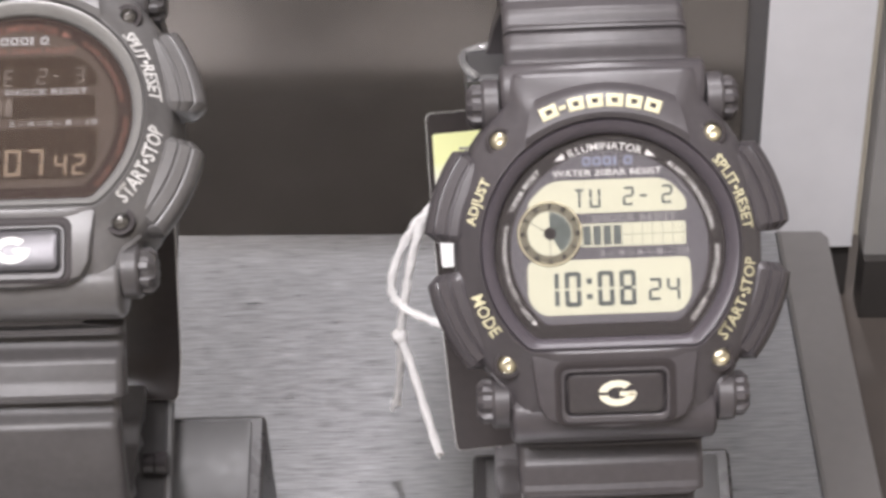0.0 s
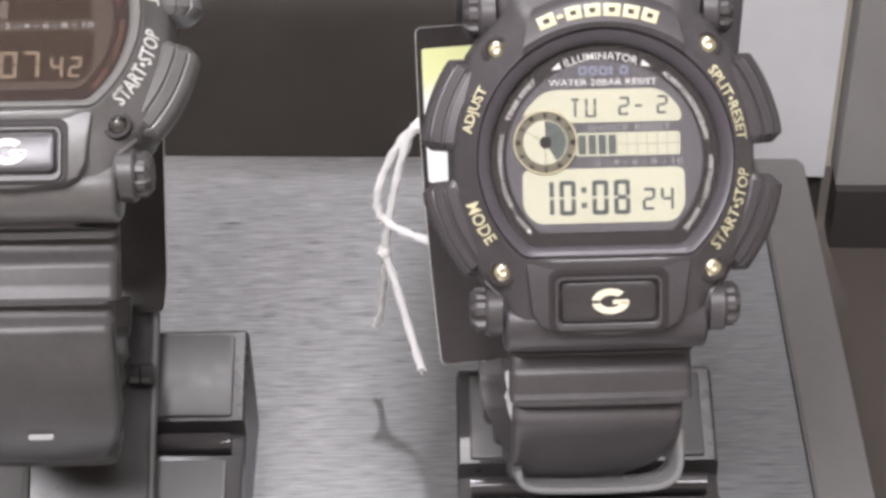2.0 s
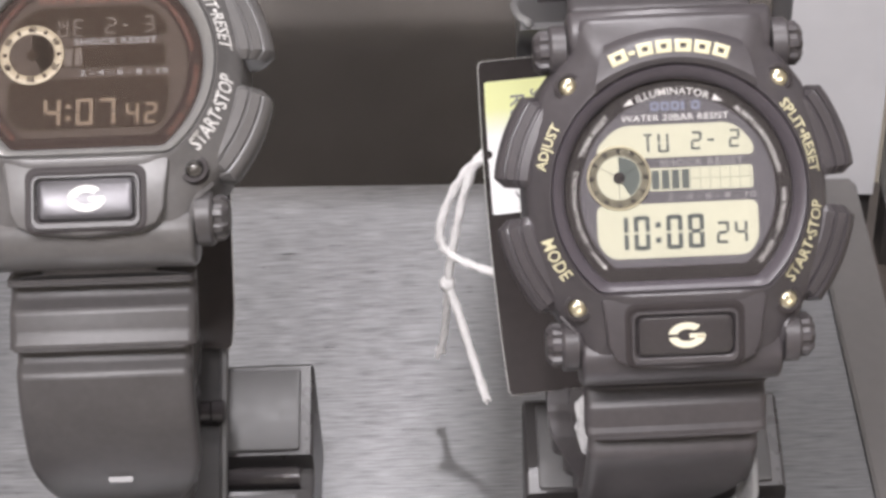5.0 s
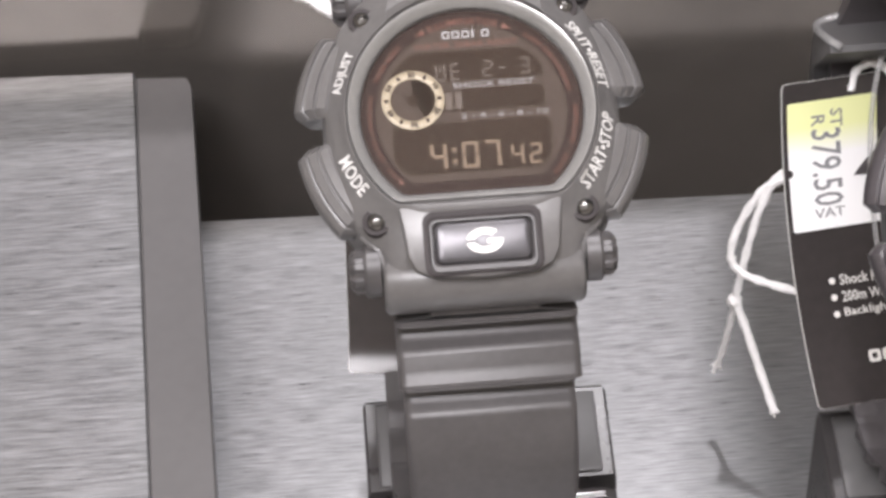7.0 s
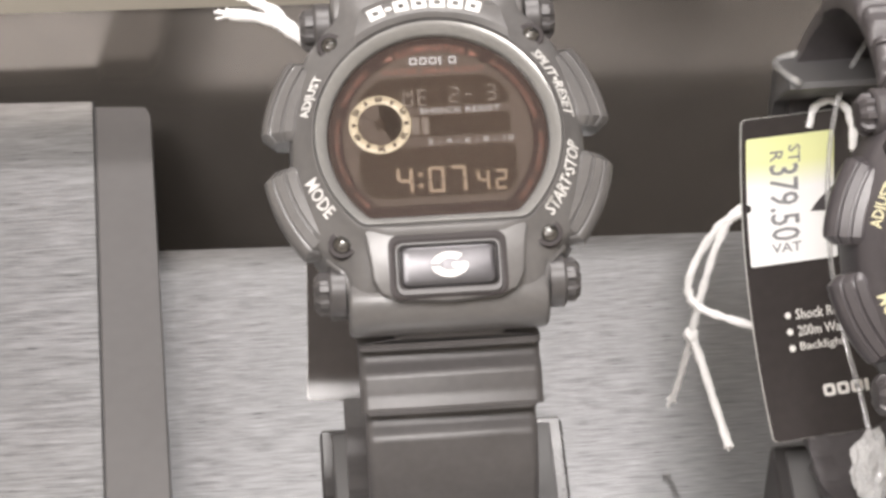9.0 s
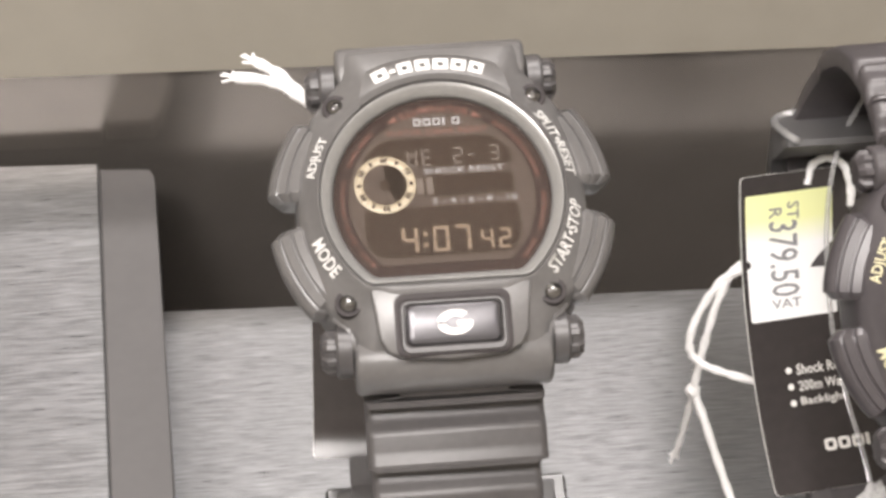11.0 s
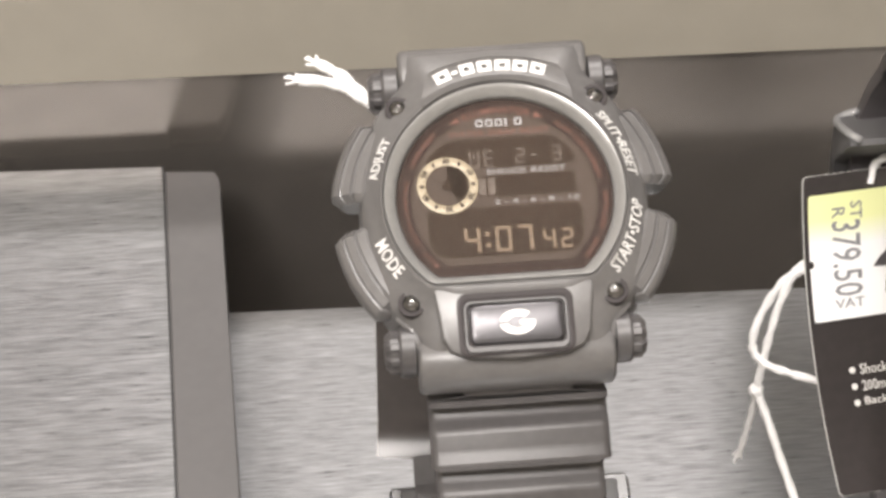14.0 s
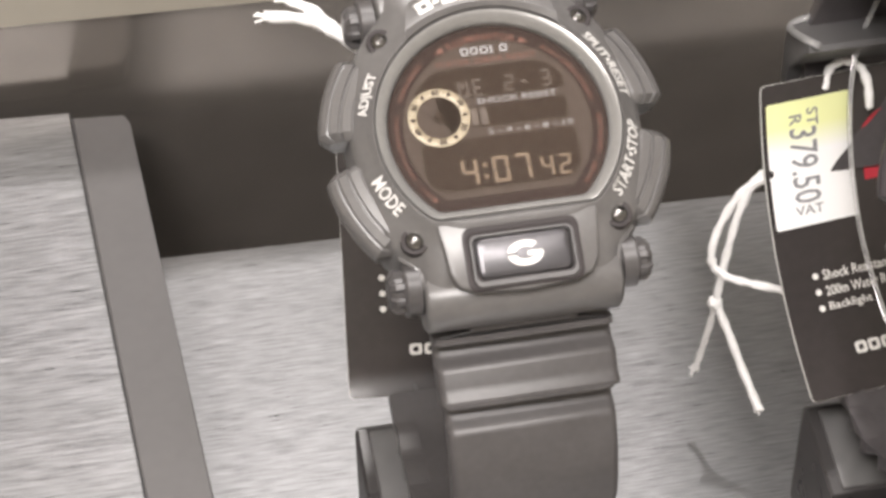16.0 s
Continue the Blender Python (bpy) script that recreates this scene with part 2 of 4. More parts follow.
def lettering(body, height, bend=None, spot=(0, 0), z=0.0, turn=0.0, wide=1.0, thick=0.06, bold=0.008, over=None, length=None):
    """Raised letters in millimetres, centred on spot; bend: (cx, cy, radius, degrees) puts them round a circle at that angle."""
    data = bpy.data.curves.new("letters", "FONT")
    data.body, data.align_x, data.align_y, data.size, data.resolution_u, data.offset = body, "CENTER", "CENTER", 1.0, 2, bold
    ob = new("letters", data)
    me = bpy.data.meshes.new_from_object(ob)
    bm = bmesh.new()
    bm.from_mesh(me)
    bpy.data.objects.remove(ob)
    bpy.data.curves.remove(data)
    bpy.data.meshes.remove(me)
    tall = max(v.co.y for v in bm.verts) - min(v.co.y for v in bm.verts)
    mid = (max(v.co.y for v in bm.verts) + min(v.co.y for v in bm.verts)) / 2
    k = height / tall
    if length:
        wide = length / (k * (max(v.co.x for v in bm.verts) - min(v.co.x for v in bm.verts)))
    for v in bm.verts:
        x, y = v.co.x * k * wide, (v.co.y - mid) * k
        if bend:
            cx, cy, r, a = bend
            inward = r < 0
            ang = radians(a) + (x / abs(r) if inward else -x / r)
            rad = abs(r) + (-y if inward else y)
            v.co = (cx + rad * math.cos(ang), cy + rad * math.sin(ang), z)
        else:
            c, s = math.cos(radians(turn)), math.sin(radians(turn))
            v.co = (spot[0] + x * c - y * s, spot[1] + x * s + y * c, z)
    if over:
        for v in bm.verts:
            v.co.z += over(v.co.x, v.co.y)
    more = bmesh.ops.extrude_face_region(bm, geom=bm.faces[:])
    bmesh.ops.translate(bm, verts=[g for g in more["geom"] if isinstance(g, bmesh.types.BMVert)], vec=(0, 0, thick))
    return bm


SEGMENTS = {"0": "abcdef", "1": "bc", "2": "abged", "3": "abgcd", "4": "fgbc", "5": "afgcd", "6": "afgedc", "7": "abc", "8": "abcdefg", "9": "abcdfg",
            "-": "g", "U": "bcdef", "T": "aij", "E": "afged", "W": "bcdefi"}


def digits(text, x, y, height, width, gap, z):
    """Seven-segment characters, from x to the right, on the base line y: a mesh for each bar."""
    made = []
    s = height * 0.13

    def bar(x0, y0, x1, y1):
        made.append(prism([(x0, y0), (x1, y0), (x1, y1), (x0, y1)], z, z + 0.05))

    for ch in text:
        if ch == " ":
            x += (width + gap) * 0.6
            continue
        if ch == ":":
            for k in (0.28, 0.72):
                bar(x, y + height * k - s * 0.6, x + s * 1.2, y + height * k + s * 0.6)
            x += s * 1.2 + gap
            continue
        h, w, e = height, width, s * 0.25
        boxes = {"a": (e + s * .3, h - s, w - e - s * .3, h), "d": (e + s * .3, 0, w - e - s * .3, s), "g": (e + s * .6, h / 2 - s / 2, w - e - s * .6, h / 2 + s / 2),
                 "f": (0, h / 2 + e, s, h - e), "b": (w - s, h / 2 + e, w, h - e), "e": (0, e, s, h / 2 - e), "c": (w - s, e, w, h / 2 - e),
                 "i": (w / 2 - s / 2, h / 2, w / 2 + s / 2, h - s * 1.2), "j": (w / 2 - s / 2, s * .4, w / 2 + s / 2, h / 2 - e)}
        for k in SEGMENTS[ch]:
            x0, y0, x1, y1 = boxes[k]
            bar(x + x0, y + y0, x + x1, y + y1)
        x += width + gap
    return made

# ---- the display case ----


def sheet(corners, z0, z1, edge=0.4):
    return prism(corners, z0, z1, edge)


def edge_y(x):
    """The back edge of the trays' board and of the wall, which stand slightly askew."""
    return -0.036 * x


ORIGIN = Matrix.Identity(4)
GREY_BOARD = material("grey_board", (0.25, 0.245, 0.238), 0.35, vary=0.12, scale=8)
tray = empty("display_tray", ORIGIN, "low brushed metal display tray with a grey border, under two watches", "tray", kind="structure")
part("plate", sheet([(-120, -140), (120.4, -140), (120.4, 103.3 + edge_y(120.4)), (-120, 103.3 + edge_y(-120))], -5, 0), BRUSHED, tray, "brushed grey metal plate", smooth=5)
part("edge_strip", sheet([(120.42, -140), (120.78, -140), (120.78, 98.8), (120.42, 98.8)], -4, 0.3, 0.05), EDGE_GREY, tray, "thin pale edge of the plate", smooth=5)
part("border", sheet([(120.8, -140), (131.2, -140), (130.6, 96.5), (129.4, 98.6), (120.8, 98.9)], -5, 0.15), BORDER_LIT, tray, "plain grey border", smooth=5)

raised = empty("raised_tray", ORIGIN, "raised brushed metal display tray with a plain grey border", "tray", kind="structure")
part("plate", sheet([(-260, -140), (-46.8, -140), (-63.9, 128.1), (-260, 139)], 18.5, 23), BRUSHED, raised, "brushed grey metal plate", smooth=5)
part("border", sheet([(-46.72, -140), (-36.4, -140), (-51.8, 122.5), (-53, 125.2), (-63.8, 126.2)], 18.3, 23.1, 0.8), BORDER, raised, "plain grey border", smooth=5)
part("plinth", sheet([(-250, -135), (-95, -135), (-105, 110), (-250, 115)], -44, 18.2), DARK, raised, "dark plinth under the raised plate", smooth=5)


def panel(name, x0, x1, z0, z1, y, thick, mat, label, edge=0.4):
    bm = bmesh.new()
    pts = [(x0, y + edge_y(x0)), (x1, y + edge_y(x1)), (x1, y + thick + edge_y(x1)), (x0, y + thick + edge_y(x0))]
    prism(pts, z0, z1, 0, bm)
    return tagged(part(name, bm, mat, smooth=5), label, "wall", kind="structure")


panel("wall_back", -300, 116, -45, 42.2, 132, 8, WALL, "glossy black back wall of the display case")
# A band of reflected light on the wall, built as a beige board.
panel("reflection_band", -300, 116, 42.3, 63, 131, 9, BEIGE, "smooth beige band standing in for a light reflection above the black wall")
# Its unseen upper part is added height, so the trays mirror something dark.
panel("wall_upper", -300, 116, 63.1, 140, 133, 8, DARK, "dark board above the beige band")
panel("trim_side", 116.2, 120.2, -45, 100, 133, 10, BORDER, "grey edge of the pale upright")
panel("pillar", 120.3, 142, -29, 100, 132, 12, PILLAR, "pale grey aluminium upright")
panel("pillar_base", 120.3, 142, -45, -29.2, 134, 10, BLACK_BOARD, "dark foot below the pale upright")
# Added, unseen dark boards: the tray's right side mirrors them and darkens.
panel("added_board_tall", 64, 400, 140.2, 420, 133, 8, BLACK_BOARD, "tall dark board added out of view to darken the tray")
panel("added_board_fill", 116.1, 400, 100.2, 140.1, 133, 8, BLACK_BOARD, "dark filler board added out of view above the upright")
# Added unseen as well, to keep the rear spot off the right plate.
panel("added_board_block", 112, 400, 420.2, 760, 133, 8, BLACK_BOARD, "dark board added out of view to block a ceiling spot")
panel("wall_right", 144, 330, -28, 100, 128, 8, GREY_BOARD, "grey beige board beside the upright")
panel("wall_right_low", 144, 330, -45, -28.2, 126, 8, BLACK_BOARD, "dark board under the beige one")
tagged(part("case_floor", sheet([(-300, -150), (330, -150), (330, 150), (-300, 150)], -50, -45.1), DARK, smooth=5), "dark board under the trays", "floor", kind="structure")
tagged(part("counter", sheet([(-1200, -150), (1200, -150), (1200, 1200), (-1200, 1200)], -900, -51), BEIGE, smooth=5), "beige shop counter below the case", "counter", kind="structure")

ROOM = material("pale_shop_paint", (0.78, 0.75, 0.7), 0.7, vary=0.04, scale=1.5)
tagged(part("floor", sheet([(-3000, -3000), (3000, -3000), (3000, 3000), (-3000, 3000)], -960, -901), ROOM, smooth=5), "pale shop floor", "floor", kind="structure")
tagged(part("ceiling", sheet([(-3000, -3000), (3000, -3000), (3000, 3000), (-3000, 3000)], 2000, 2050), ROOM, smooth=5), "pale shop ceiling", "ceiling", kind="structure")
for nm, pts in (("wall_north", [(-3000, 2950), (3000, 2950), (3000, 3000), (-3000, 3000)]), ("wall_south", [(-3000, -3000), (3000, -3000), (3000, -2950), (-3000, -2950)]),
                ("wall_west", [(-3000, -2949), (-2950, -2949), (-2950, 2949), (-3000, 2949)]), ("wall_east", [(2950, -2949), (3000, -2949), (3000, 2949), (2950, 2949)])):
    tagged(part(nm, sheet(pts, -900, 1999), ROOM, smooth=5), "plain pale shop wall", "wall", kind="structure")

# ---- watches ----
OUTLINE = [(0, 25.3), (12.6, 25.3), (13.4, 24.6), (13.7, 20.6), (15.6, 18.6), (18.3, 14.9), (20.2, 9.5), (21.0, 4), (21.0, -4), (20.2, -9.5), (18.3, -14.6), (16.0, -17.8),
           (14.3, -20.4), (13.7, -24.2), (12.8, -25.0), (0, -25.2)]
SIDES = OUTLINE + [(-x, y) for x, y in OUTLINE[-2:0:-1]]


def reach(sides, a):
    """The distance from the centre to an outline in the direction a."""
    d = (math.cos(a), math.sin(a))
    best = 0
    for p, q in zip(sides, sides[1:] + sides[:1]):
        e = (q[0] - p[0], q[1] - p[1])
        den = d[0] * e[1] - d[1] * e[0]
        if abs(den) > 1e-9:
            s = (p[0] * e[1] - p[1] * e[0]) / den
            u = (p[0] * d[1] - p[1] * d[0]) / den
            if s > 0 and -1e-6 <= u <= 1 + 1e-6:
                best = max(best, s)
    return best


N = 120
ANGLES = [2 * math.pi * i / N for i in range(N)]
FLAT = -13.2


def opening(r, flat=FLAT):
    """A circle cut off straight at the bottom."""
    out = []
    for a in ANGLES:
        k = r
        if math.sin(a) < 0:
            k = min(r, flat / math.sin(a))
        out.append((k * math.cos(a), k * math.sin(a)))
    return out


BODY = [(reach(SIDES, a) * math.cos(a), reach(SIDES, a) * math.sin(a)) for a in ANGLES]


def at_z(loop, z):
    return [(x, y, z) for x, y in loop]


def between(a, b, k):
    return [(p[0] + (q[0] - p[0]) * k, p[1] + (q[1] - p[1]) * k) for p, q in zip(a, b)]


def drop(x, y):
    """How far the case's front falls away towards its two ends."""
    return (0.02 if y > 0 else -0.03) * max(0, abs(y) - 14) ** 1.75


LEVELS = ((0.0, -5.4), (0.07, -3.0), (0.13, -2.0), (0.2, -1.5), (0.5, 0.0), (0.82, 1.2), (0.88, 1.75), (0.95, 1.95), (1.0, 1.5))


def case_z(x, y):
    """The height of the case's front at a spot."""
    r, a = math.hypot(x, y), math.atan2(y, x)
    far, near = reach(SIDES, a), 17.3 if y >= 0 else min(17.3, FLAT / math.sin(a))
    k = max(0, min(1, (far - r) / max(far - near, 1e-3)))
    for (k0, z0), (k1, z1) in zip(LEVELS, LEVELS[1:]):
        if k <= k1:
            return z0 + (z1 - z0) * (k - k0) / (k1 - k0) + drop(x, y) * (1 - k * 0.6)
    return 1.5


def case_body(mat, parent):
    inner = opening(17.3)
    def back(loop, z):
        return [(x, y, z + max(0, abs(y) - 19) * (0.62 if y > 0 else 0.05)) for x, y in loop]

    loops = [back(between(BODY, inner, 0.3), -12), back(between(BODY, inner, 0.05), -11.2), back(BODY, -10.0), at_z(BODY, -5.4)]
    for k, z in LEVELS[1:]:
        loops.append([(x, y, z + drop(x, y) * (1 - k * 0.6)) for x, y in between(BODY, inner, k)])
    loops.append(at_z(opening(16.9), -1.5))
    return part("case", loft(loops, caps=(True, False)), mat, parent)


def button(a0, a1, mat, parent):
    profile = [(19.6, -7.5), (24.2, -7.5), (25.3, -5.6), (25.45, -3.8), (24.9, -2.7), (24.3, -2.3), (24.15, -2.65), (23.85, -2.6), (23.7, -2.05), (22.5, -1.5), (22.35, -1.85), (22.05, -1.75), (21.9, -1.25), (20.6, -0.8),
               (19.6, -1.3)]
    loops = []
    n = 12
    for i in range(n + 1):
        t = i / n
        a = radians(a0 + (a1 - a0) * t)
        e = min(1, min(t, 1 - t) * 9)
        e = math.sqrt(1 - (1 - e) ** 2) if e < 1 else 1
        loop = []
        for r, z in profile:
            rr = 20 + (r - 20) * 0.93 * (0.7 + 0.3 * e)
            loop.append((rr * math.cos(a), rr * math.sin(a), -4.5 + (z + 4.5) * (0.72 + 0.28 * e)))
        loops.append(loop)
    return part("push_button", loft(loops), mat, parent)


def knurled(x, y, z, away, mat, parent):
    """A flanged pin cap with deep ribs on the side of the case."""
    flange = []
    for dx, r in ((0, 3.4), (0.1, 3.7), (2.0, 3.75), (2.4, 3.4), (2.45, 2.0)):
        flange.append([(x + away * dx, y + r * math.cos(2 * math.pi * i / 32), z + 1.1 * r * math.sin(2 * math.pi * i / 32)) for i in range(32)])
    cap = part("pin_cap", loft(flange), mat, parent)
    ribs = []
    for dx, r in ((2.1, 3.1), (3.6, 3.1), (4.4, 2.3), (4.5, 1.2)):
        ribs.append([(x + away * dx, y + r * (0.84 if (i // 3) % 2 and dx < 4.5 else 1) * math.cos(2 * math.pi * i / 48), z + 1.1 * r * (0.84 if (i // 3) % 2 and dx < 4.5 else 1) * math.sin(2 * math.pi * i / 48)) for i in range(48)])
    part("ribbed_end", loft(ribs), mat, cap)
    return cap


def screw(x, y, z, mat, parent):
    sides = [(x + 1.3 * math.cos(2 * math.pi * i / 24), y + 1.3 * math.sin(2 * math.pi * i / 24)) for i in range(24)]
    c = [(x, y)] * 24
    loops = [at_z(sides, z - 1.5), at_z(sides, z), at_z(between(sides, c, 0.1), z + 0.3), at_z(between(sides, c, 0.3), z + 0.55), at_z(between(sides, c, 0.6), z + 0.68), at_z(between(sides, c, 0.66), z + 0.25), at_z(between(sides, c, 0.9), z + 0.22)]
    head = part("screw", loft(loops), mat, parent)
    # The shade inside the screw's hole, laid on as a black ring.
    part("screw_shade_ring", frame_ring(circle(x, y, 1.95, 24), circle(x, y, 1.32, 24), z - 1.2, z + 0.1, 0.05), RIM, head, "dark ring for the shade in the hole round the screw")
    return head


def strap(name, sign, low, mat, parent, skew=0.0, deep=-62.0):
    """One half of the band: sign -1 the lower half, 1 the upper; low: how far it hangs before it turns back."""
    if sign < 0:
        path = [(-22.5, -6.0), (-26.7, -10.9), (-35.6, -14.2), (-0.86 * low, -20), (-low + 0.8, -30), (-low, -41), (-0.87 * low, -52), (-0.6 * low, -58.5), ((-0.33 if low < 50 else -0.4) * low, deep + 1.0)]
    else:
        path = [(22.5, -6.5), (26, -9.5), (0.8 * low, -14.5), (0.93 * low, -22), (low, -32), (0.97 * low, -44), (0.8 * low, -54), (20, -59.5), (8, deep + 0.4)]
    if sign < 0:
        path = [(y, z if z > -45 else -45 + (z + 45) * 1.28) for y, z in path]
    curve = smooth_path([(0, y, z) for y, z in path], 14)
    arc = [0.0]
    for a, b in zip(curve, curve[1:]):
        arc.append(arc[-1] + (b - a).length)
    grooves = ([6.0, 14.1] if low < 50 else [6.7, 15.8]) + [52 + 5.0 * k for k in range(7)] if sign < 0 else [4.2, 11.0, 18.0]
    loops = []
    stations = sorted(set([arc[-1] * i / 90 for i in range(91)] + [g + d for g in grooves for d in (-0.6, -0.05, 0.05, 0.35, 0.45, 1.4, 2.0, 2.6, 3.2, 3.8, 4.4)]))
    for s in stations:
        i = max(0, min(len(arc) - 2, next((k for k in range(len(arc) - 1) if arc[k + 1] >= s), len(arc) - 2)))
        t = (s - arc[i]) / max(arc[i + 1] - arc[i], 1e-6)
        p = curve[i].lerp(curve[i + 1], t)
        d = (curve[i + 1] - curve[i]).normalized()
        out = Vector((0, d.z, -d.y)) * -sign
        lift = 1.1 if sign < 0 and s < grooves[0] - 0.65 else 0.0
        for g in grooves:
            u = s - g
            if -0.6 <= u < 0.0:
                lift = 0.6
            elif 0.0 <= u < 0.4:
                lift = 0.8
            elif 0.4 <= u < 1.4:
                lift = -1.7
            elif 1.4 <= u < 4.4:
                lift = -1.7 * (0.5 + 0.5 * math.cos(math.pi * (u - 1.4) / 3.0))
        w = wl = 12.9 if s > grooves[0] - 0.65 else 8.0
        if sign < 0 and s > grooves[1]:
            wl = 12.4
            start = 25 if low < 50 else 34
            turn = max(0, min(1.2, (s - start) / 10.5)) ** 1.6
            w = max(5.5, 11.9 - (6.4 if low < 50 else 3.0) * turn)
            wl = 12.4 - (0.0 if low < 50 else 2.2) * turn
        if p.z < -40:
            k = min(1, (-40 - p.z) / 12)
            slim = 11.0
            w, wl = w + (slim - w) * k, wl + (slim - wl) * k
        off = skew * min(1, max(0, (-44 - p.z) / 12))
        th = 3.2
        top = lift
        loop = []
        for x, h in ((-wl, -th), (-wl, top - 0.9), (-wl + 0.4, top - 0.3), (-wl + 1.2, top), (0, top + 0.15), (w - 1.2, top), (w - 0.4, top - 0.3), (w, top - 0.9), (w, -th), (0, -th)):
            q = p + out * h
            loop.append((x + off, q.y, q.z))
        loops.append(loop)
    band = part(name, loft(loops), mat, parent)
    if sign < 0:
        # Raised blocks along both edges of the tail's inner face.
        first = next(a for a, p in zip(arc, curve) if p.z < -54)
        for k in range(6):
            rows = []
            for j in range(4):
                s = first + 7.2 * k + 5.9 * j / 3
                i = next((n for n in range(len(arc) - 1) if arc[n + 1] >= s), len(arc) - 2)
                rows.append((curve[i].lerp(curve[i + 1], min(1, (s - arc[i]) / (arc[i + 1] - arc[i]))), (curve[i + 1] - curve[i]).normalized(), s))
            if rows[-1][2] > arc[-1]:
                break
            for x0, x1 in ((-11.0, -7.2), (7.2, 11.0)):
                block = []
                for j, (p, d, _) in enumerate(rows):
                    rise = 3.3 if j in (0, 3) else 3.75
                    block.append([(x + skew * min(1, (-44 - p.z) / 12), q.y, q.z) for x, h in ((x0, 2.6), (x1, 2.6), (x1 - 0.2, rise), (x0 + 0.2, rise)) for q in (p - Vector((0, d.z, -d.y)) * h,)])
                part("strap_block", loft(block), mat, band)
        if low > 50:
            part("strap_mark", prism(rounded(-1.5, -51.2, 2.0, -49.0, 0.3, 2), -29.5, -28.8), RESIN_GREY, band, "small pale moulded bar")
    return band


def watch(m, look_label, resin, strapm, ring, dial, rimm, lcd, seg, ink, screwm, minor, low, high, skew, texts, group):
    w = empty("wristwatch", m, look_label, "watch", group)
    case_body(resin, w)
    for a0, a1 in ((37, 4.5), (-6.5, -41.5), (143, 175.5), (186.5, 221.5)):
        button(a0, a1, resin, w)
    for sx in (-1, 1):
        for sy in (-1, 1):
            knurled(sx * 14.1, sy * 20.2, -5.6, sx, strapm, w)
    for x, y in ((-14.3, 15.0), (14.3, 15.1), (-14.3, -15.05), (14.3, -15.05)):
        screw(x, y, -0.1, screwm, w)
    # The sloping ring inside the case front, then the dial under its glass.
    a, b, c = opening(17.35), opening(15.75, FLAT + 1.25), opening(15.55, FLAT + 1.4)
    part("bezel_ring", loft([at_z(a, 0.8), at_z(a, 1.6), at_z(between(a, b, 0.12), 1.95), at_z(between(a, b, 0.5), 1.75), at_z(b, 1.0), at_z(c, 0.5), at_z(c, -0.8)], caps=(False, False)), ring, w, "sloping ring round the glass")
    part("dial_rim", loft([at_z(opening(15.6, FLAT + 1.35), -0.9), at_z(opening(15.6, FLAT + 1.35), -0.25)]), rimm, w, "dark printed rim of the dial")
    pane = opening(15.5, FLAT + 1.45)
    part("glass", loft([at_z(pane, 0.45), at_z(pane, 0.6)]), GLASS, w, "clear flat watch glass")
    plate = opening(13.3, -9.9)
    part("dial_plate", loft([at_z(plate, -0.3), at_z(plate, -0.12)]), dial, w)
    part("lcd_window", prism(cornered([(-10.9, 4.9, 0.6), (10.6, 4.9, 0.8), (10.4, 6.6, 0.7), (8.0, 9.4, 1.8), (-8.0, 9.4, 1.8), (-10.8, 6.6, 0.8)]), -0.1, -0.04), lcd, w, "day and date window")
    part("lcd_window", prism(rounded(-3.9, 0.35, 10.3, 3.5, 0.4), -0.1, -0.04), lcd, w, "bar graph window")
    part("lcd_window", prism(cornered([(-11.2, -1.3, 1.2), (-11.2, -6.8, 1.3), (-9.4, -8.7, 1.1), (9.3, -8.7, 1.1), (10.8, -6.8, 1.2), (10.8, -1.3, 1.2)]), -0.1, -0.04), lcd, w, "time window")
    d = part("sub_dial", loft([at_z(circle(-8.0, 2.35, 4.35), -0.1), at_z(circle(-8.0, 2.35, 4.35), 0.12)]), minor[0], w, "small round seconds dial")
    part("sub_ring", frame_ring(circle(-8.0, 2.35, 4.4), circle(-8.0, 2.35, minor[3]), 0.1, 0.3, 0.1), minor[1], d)
    part("sub_disc", loft([at_z(circle(-8.0, 2.35, 3.0), 0.1), at_z(circle(-8.0, 2.35, 3.0), 0.18)]), minor[2], d)
    fan = [(-8.0, 2.35)] + [(-8 + 2.9 * math.cos(radians(a)), 2.35 + 2.9 * math.sin(radians(a))) for a in range(-60, 91, 10)]
    bm = bmesh.new()
    bm.faces.new([bm.verts.new((x, y, 0.2)) for x, y in fan])
    bmesh.ops.solidify(bm, geom=bm.faces[:], thickness=0.03)
    part("sub_sector", bm, minor[6], d)
    hub = bmesh.new()
    prism(circle(-8.0, 2.35, 0.8, 20), 0.16, 0.3, bm=hub)
    for k in range(3):
        t = radians(30 + 120 * k)
        u, v = math.cos(t), math.sin(t)
        prism([(-8 + u * 0.6 - v * 0.03, 2.35 + v * 0.6 + u * 0.03), (-8 + u * 0.6 + v * 0.03, 2.35 + v * 0.6 - u * 0.03), (-8 + u * 2.95 + v * 0.03, 2.35 + v * 2.95 - u * 0.03), (-8 + u * 2.95 - v * 0.03, 2.35 + v * 2.95 + u * 0.03)], 0.16, 0.26, bm=hub)
    part("sub_hub", hub, minor[4], d)
    ticks = bmesh.new()
    for k in range(12):
        t = radians(30 * k)
        if minor[7] and k % 2:
            continue
        u, v = math.cos(t), math.sin(t)
        rr, hw = 3.7, 0.13 if k % 2 else 0.24
